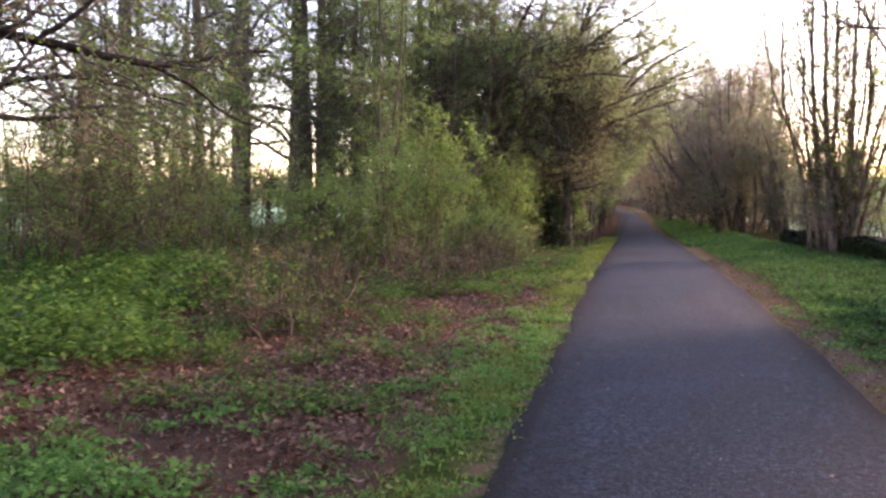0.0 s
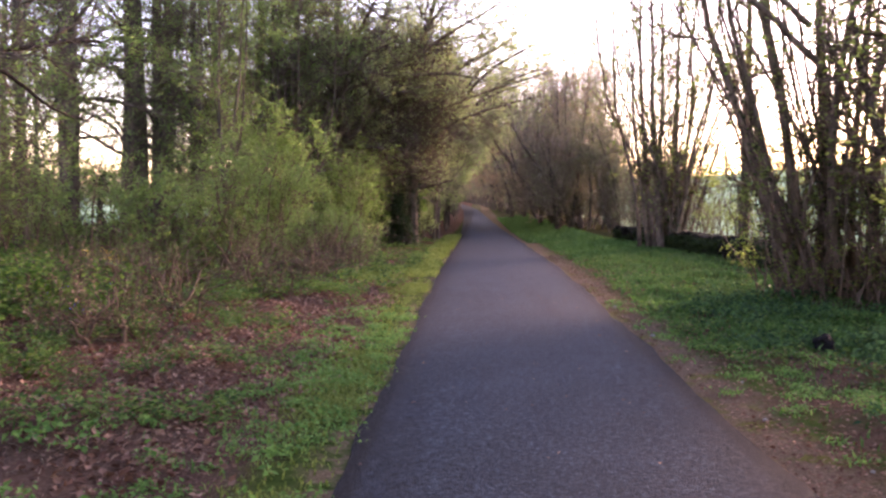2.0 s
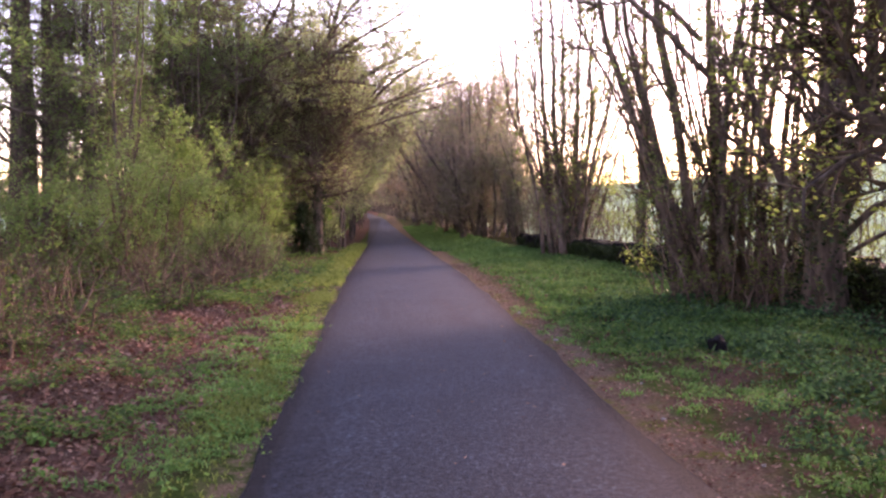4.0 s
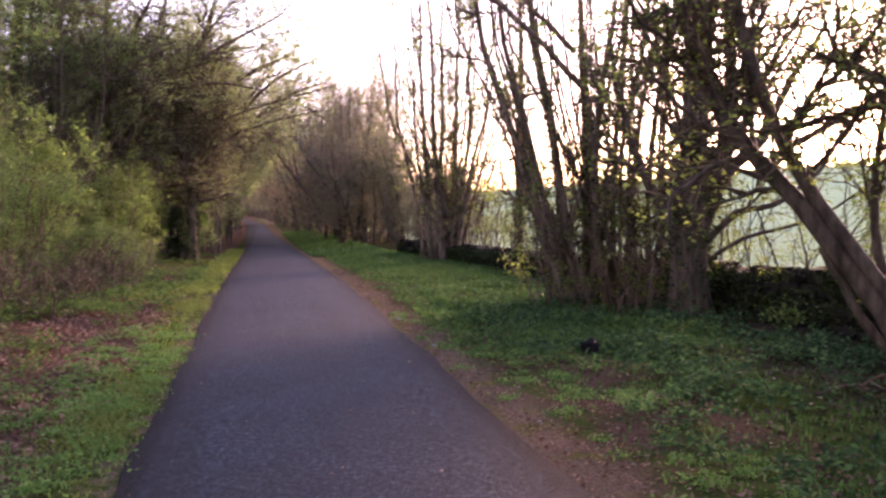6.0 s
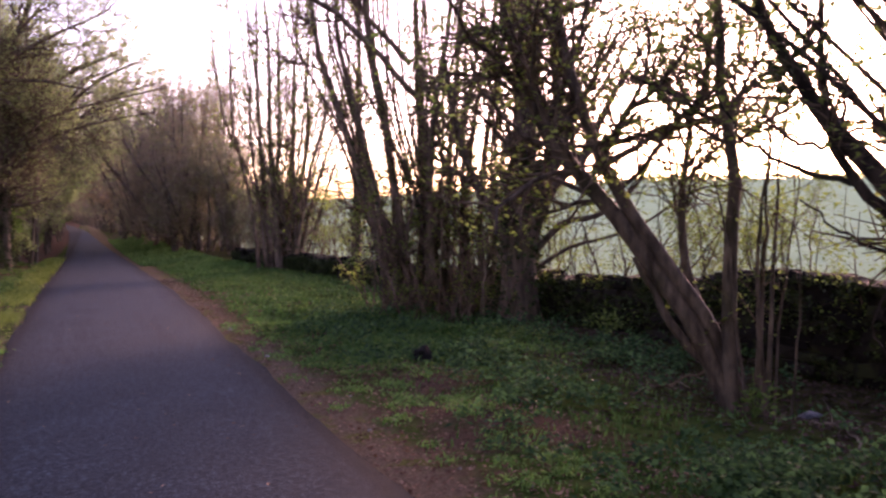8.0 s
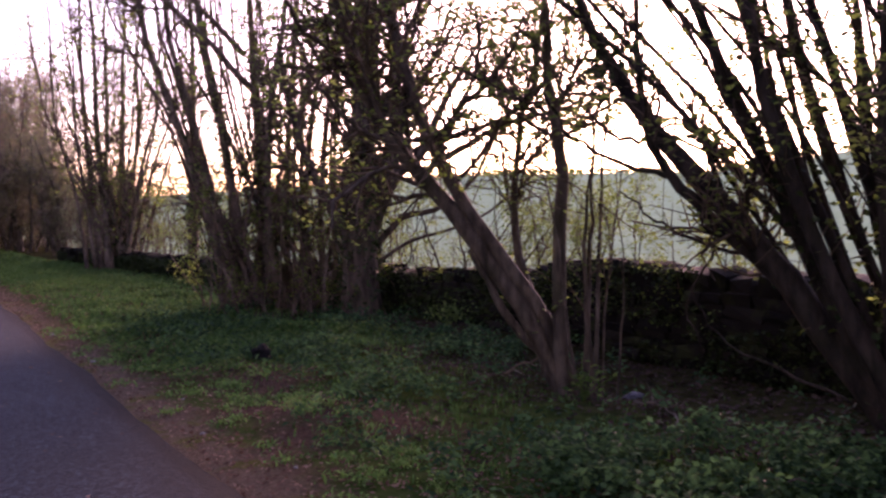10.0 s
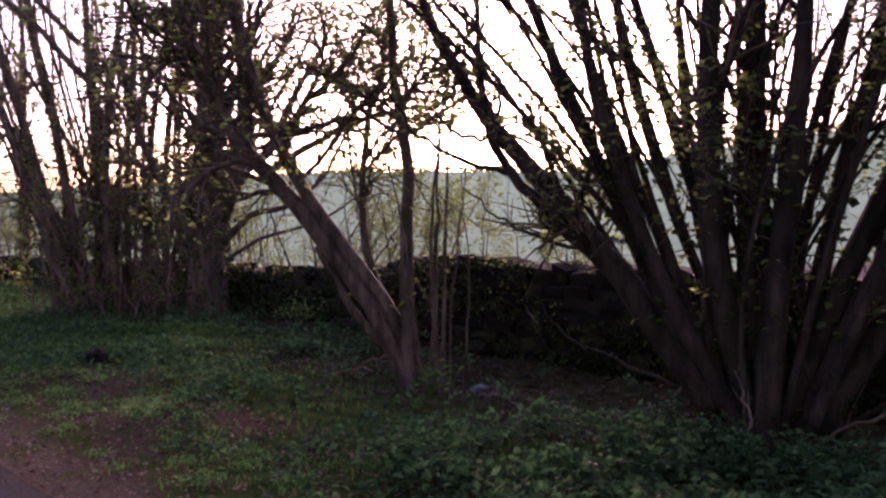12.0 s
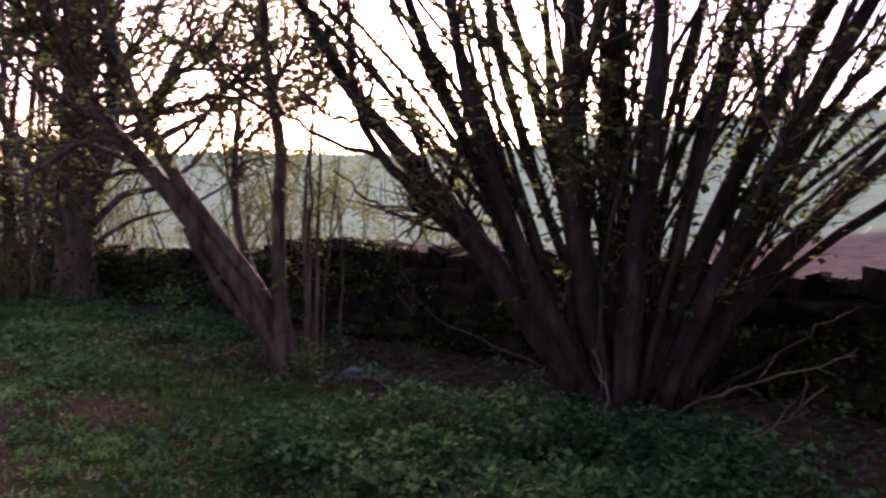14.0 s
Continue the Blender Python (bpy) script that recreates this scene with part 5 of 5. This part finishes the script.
# ---- flowers, sticks and rubbish ----
def flower_clump(x, y):
    z = float(ground_height(x, y))
    ob = thing("daffodil_clump", (x, y, z), "clump of pale yellow daffodils in the undergrowth", "flowers")
    at = rng.normal(size=(260, 3)) * [0.3, 0.2, 0.0]
    part("leaves", quad_mesh("leaves", *blades(at, 0.35, 0.02, 0.35), HERB_LEAF), ob, "narrow green leaves")
    heads = rng.normal(size=(26, 3)) * [0.4, 0.2, 0.06] + [0, 0, 0.42]
    chunk = [leaves(np.repeat(heads, 6, 0), 0.06, 1.2, 0.7)]
    part("flowers", quad_mesh("flowers", *joined(chunk), YELLOW_PETAL), ob, "pale yellow flower heads")


flower_clump(-6.6, 15.5)
flower_clump(-6.2, 15.3)
blue = scatter(150, -9, -4, 7, 14, bank) + [0, 0, 0.3]
stuff("bluebells", [leaves(np.repeat(blue, 5, 0) + rng.normal(size=(len(blue) * 5, 3)) * 0.03, 0.03, 1.0, 0.7)], BLUE_PETAL, "scattered bluebell flowers in the undergrowth", "flowers")


def stick(points, r, label):
    P, R = lines((points, r, r * 0.45))
    W, WR = sprout(P, R, 5, 0.3, 0.95, (0.12, 0.4), (30, 60), 0.1, 0.7, 5, 0.3, 0.008)
    ob = thing("fallen_stick", tuple(np.array(points[0])), label, "stick", "fallen sticks")
    off = np.array(points[0], float)
    part("shaft", quad_mesh("shaft", *tubes(P - off, R, 6), TWIG_BARK if r > 0.01 else PALE_WOOD, True), ob)
    for k in range(len(W)):
        part("twig", quad_mesh("twig", *tubes(W[k : k + 1] - off, WR[k : k + 1], 4), PALE_WOOD, True), ob)


stick([(5.55, 2.45, 0.03), (5.75, 2.1, 0.3), (6.0, 1.75, 0.45), (6.3, 1.35, 0.62)], 0.012, "pale crooked stick propped in the hazel stool")
stick([(5.2, 2.65, 0.03), (5.3, 2.6, 0.3), (5.25, 2.7, 0.62)], 0.009, "thin pale stick standing among the nettles")
stick([(5.5, 1.9, 0.02), (5.8, 1.7, 0.15), (6.2, 1.5, 0.42)], 0.012, "dead branch lying at the foot of the wall")
stick([(4.3, 2.9, 0.16), (4.5, 2.75, 0.14), (4.75, 2.55, 0.1)], 0.005, "dry straw-coloured stalk lying on the nettles")
stick([(5.0, 4.3, 0.02), (5.3, 4.6, 0.08), (5.4, 5.1, 0.05)], 0.01, "dead twig on the bare earth below the trees")
stick([(4.75, 6.6, 0.02), (5.0, 6.4, 0.12), (5.25, 6.1, 0.3)], 0.02, "short dead branch leaning on the tree base")


def crumpled(name, at, size, material, label, category, seed):
    bm = bmesh.new()
    bmesh.ops.create_icosphere(bm, subdivisions=3, radius=1.0)
    for v in bm.verts:
        n = noise.noise(v.co * 1.6 + Vector((seed, 0, 0))) * 0.45 + noise.noise(v.co * 4.5 + Vector((0, seed, 0))) * 0.22
        v.co = Vector((v.co.x * size[0], v.co.y * size[1], max(v.co.z, -0.45) * size[2])) * (1 + n)
    me = bpy.data.meshes.new(name)
    bm.to_mesh(me)
    bm.free()
    me.materials.append(material)
    ob = new(name, me)
    ob.location = at
    tagged(ob, label, category)


crumpled("rubbish_bag", (3.56, 8.85, 0.08), (0.115, 0.085, 0.105), BLACK_PLASTIC, "small crumpled black plastic bag lying in the grass", "bag", 3.0)
crumpled("plastic_scrap", (5.62, 5.33, 0.03), (0.1, 0.05, 0.03), PALE_PLASTIC, "pale bluish scrap of plastic among dead leaves", "rubbish", 8.0)


def small_plant(x, y, tall, n, size, material, label):
    ob = thing("small_plant", (x, y, float(ground_height(x, y))), label, "plant")
    stalks = np.concatenate([np.zeros((9, 1, 3)), rng.normal(size=(9, 1, 3)) * [tall * 0.5, tall * 0.5, 0.03] + [0, 0, tall * 0.8]], 1)
    stalks = np.stack([stalks[:, 0], stalks.mean(1) + [0, 0, tall * 0.12], stalks[:, 1]], 1)
    for k in range(9):
        part("stalk", quad_mesh("stalk", *tubes(stalks[k : k + 1], np.full((1, 3), 0.004), 4), HERB_LEAF, True), ob)
    tagged(part("leafage", quad_mesh("leafage", *leaves(on_limbs(stalks, n, tall * 0.18, 0.3), size, 0.6), material), ob), kind="stuff")


small_plant(6.66, 9.94, 0.4, 170, 0.06, BUSH_LEAF, "pale yellow-green plant growing by the wall foot")
small_plant(5.1, 5.4, 0.3, 60, 0.07, HERB_LEAF, "broad-leaved seedling at the base of the leaning tree")
small_plant(-2.64, 5.78, 0.14, 60, 0.05, BUSH_LEAF, "small yellow-green plant among fallen leaves")
small_plant(-4.0, 7.4, 0.35, 160, 0.06, HERB_LEAF, "leafy young shoot standing in the leaf litter")
small_plant(-3.4, 8.6, 0.45, 130, 0.045, HERB_LEAF, "leafy young shoot standing in the leaf litter")
small_plant(-3.9, 9.6, 0.55, 150, 0.045, HERB_LEAF, "bushy young shoot standing in the leaf litter")
small_plant(-3.0, 10.6, 0.4, 110, 0.045, HERB_LEAF, "leafy young shoot standing in the leaf litter")
stuff("moss_patch", [blades(np.array([-2.1, 17.0, 0.0]) + rng.normal(size=(2600, 3)) * [0.3, 0.7, 0.0], 0.07, 0.03)], GRASS_BLADE, "bright green mossy grass patch by the bush", "grass")


def pebble(x, y, r, seed):
    crumpled("pebble", (x, y, float(ground_height(x, y)) + r * 0.3), (r, r * 0.8, r * 0.6), PALE_STONE, "small pale stone lying on the dirt margin", "stone", seed)


for k, (x, y, r) in enumerate(((2.57, 4.52, 0.022), (2.31, 4.98, 0.014), (2.1, 6.2, 0.02), (2.02, 9.8, 0.03), (2.3, 7.4, 0.016), (-3.03, 6.09, 0.035), (1.97, 12.2, 0.035))):
    pebble(x, y, r, 2.0 + k)


# ---- far distance ----
def far_hedge(name, line, n, tall, size, label, spread):
    pts = np.array(line, float)
    t = rng.uniform(0, len(pts) - 1.001, n)
    i, f = t.astype(int), (t % 1)[:, None]
    p = pts[i] * (1 - f) + pts[i + 1] * f + rng.normal(size=(n, 2)) * spread
    lump = 0.45 + 0.55 * np.abs(np.sin(p[:, 0] * 0.13 + 2 * np.sin(p[:, 1] * 0.09)))
    h = rng.uniform(0, 1, n) ** 0.7 * tall * lump
    at = np.stack([p[:, 0], p[:, 1], ground_height(p[:, 0], p[:, 1]) + h], -1)
    stuff(name, [leaves(at, size, 1.2, 0.8)], HAZED_LEAF, label, "trees")


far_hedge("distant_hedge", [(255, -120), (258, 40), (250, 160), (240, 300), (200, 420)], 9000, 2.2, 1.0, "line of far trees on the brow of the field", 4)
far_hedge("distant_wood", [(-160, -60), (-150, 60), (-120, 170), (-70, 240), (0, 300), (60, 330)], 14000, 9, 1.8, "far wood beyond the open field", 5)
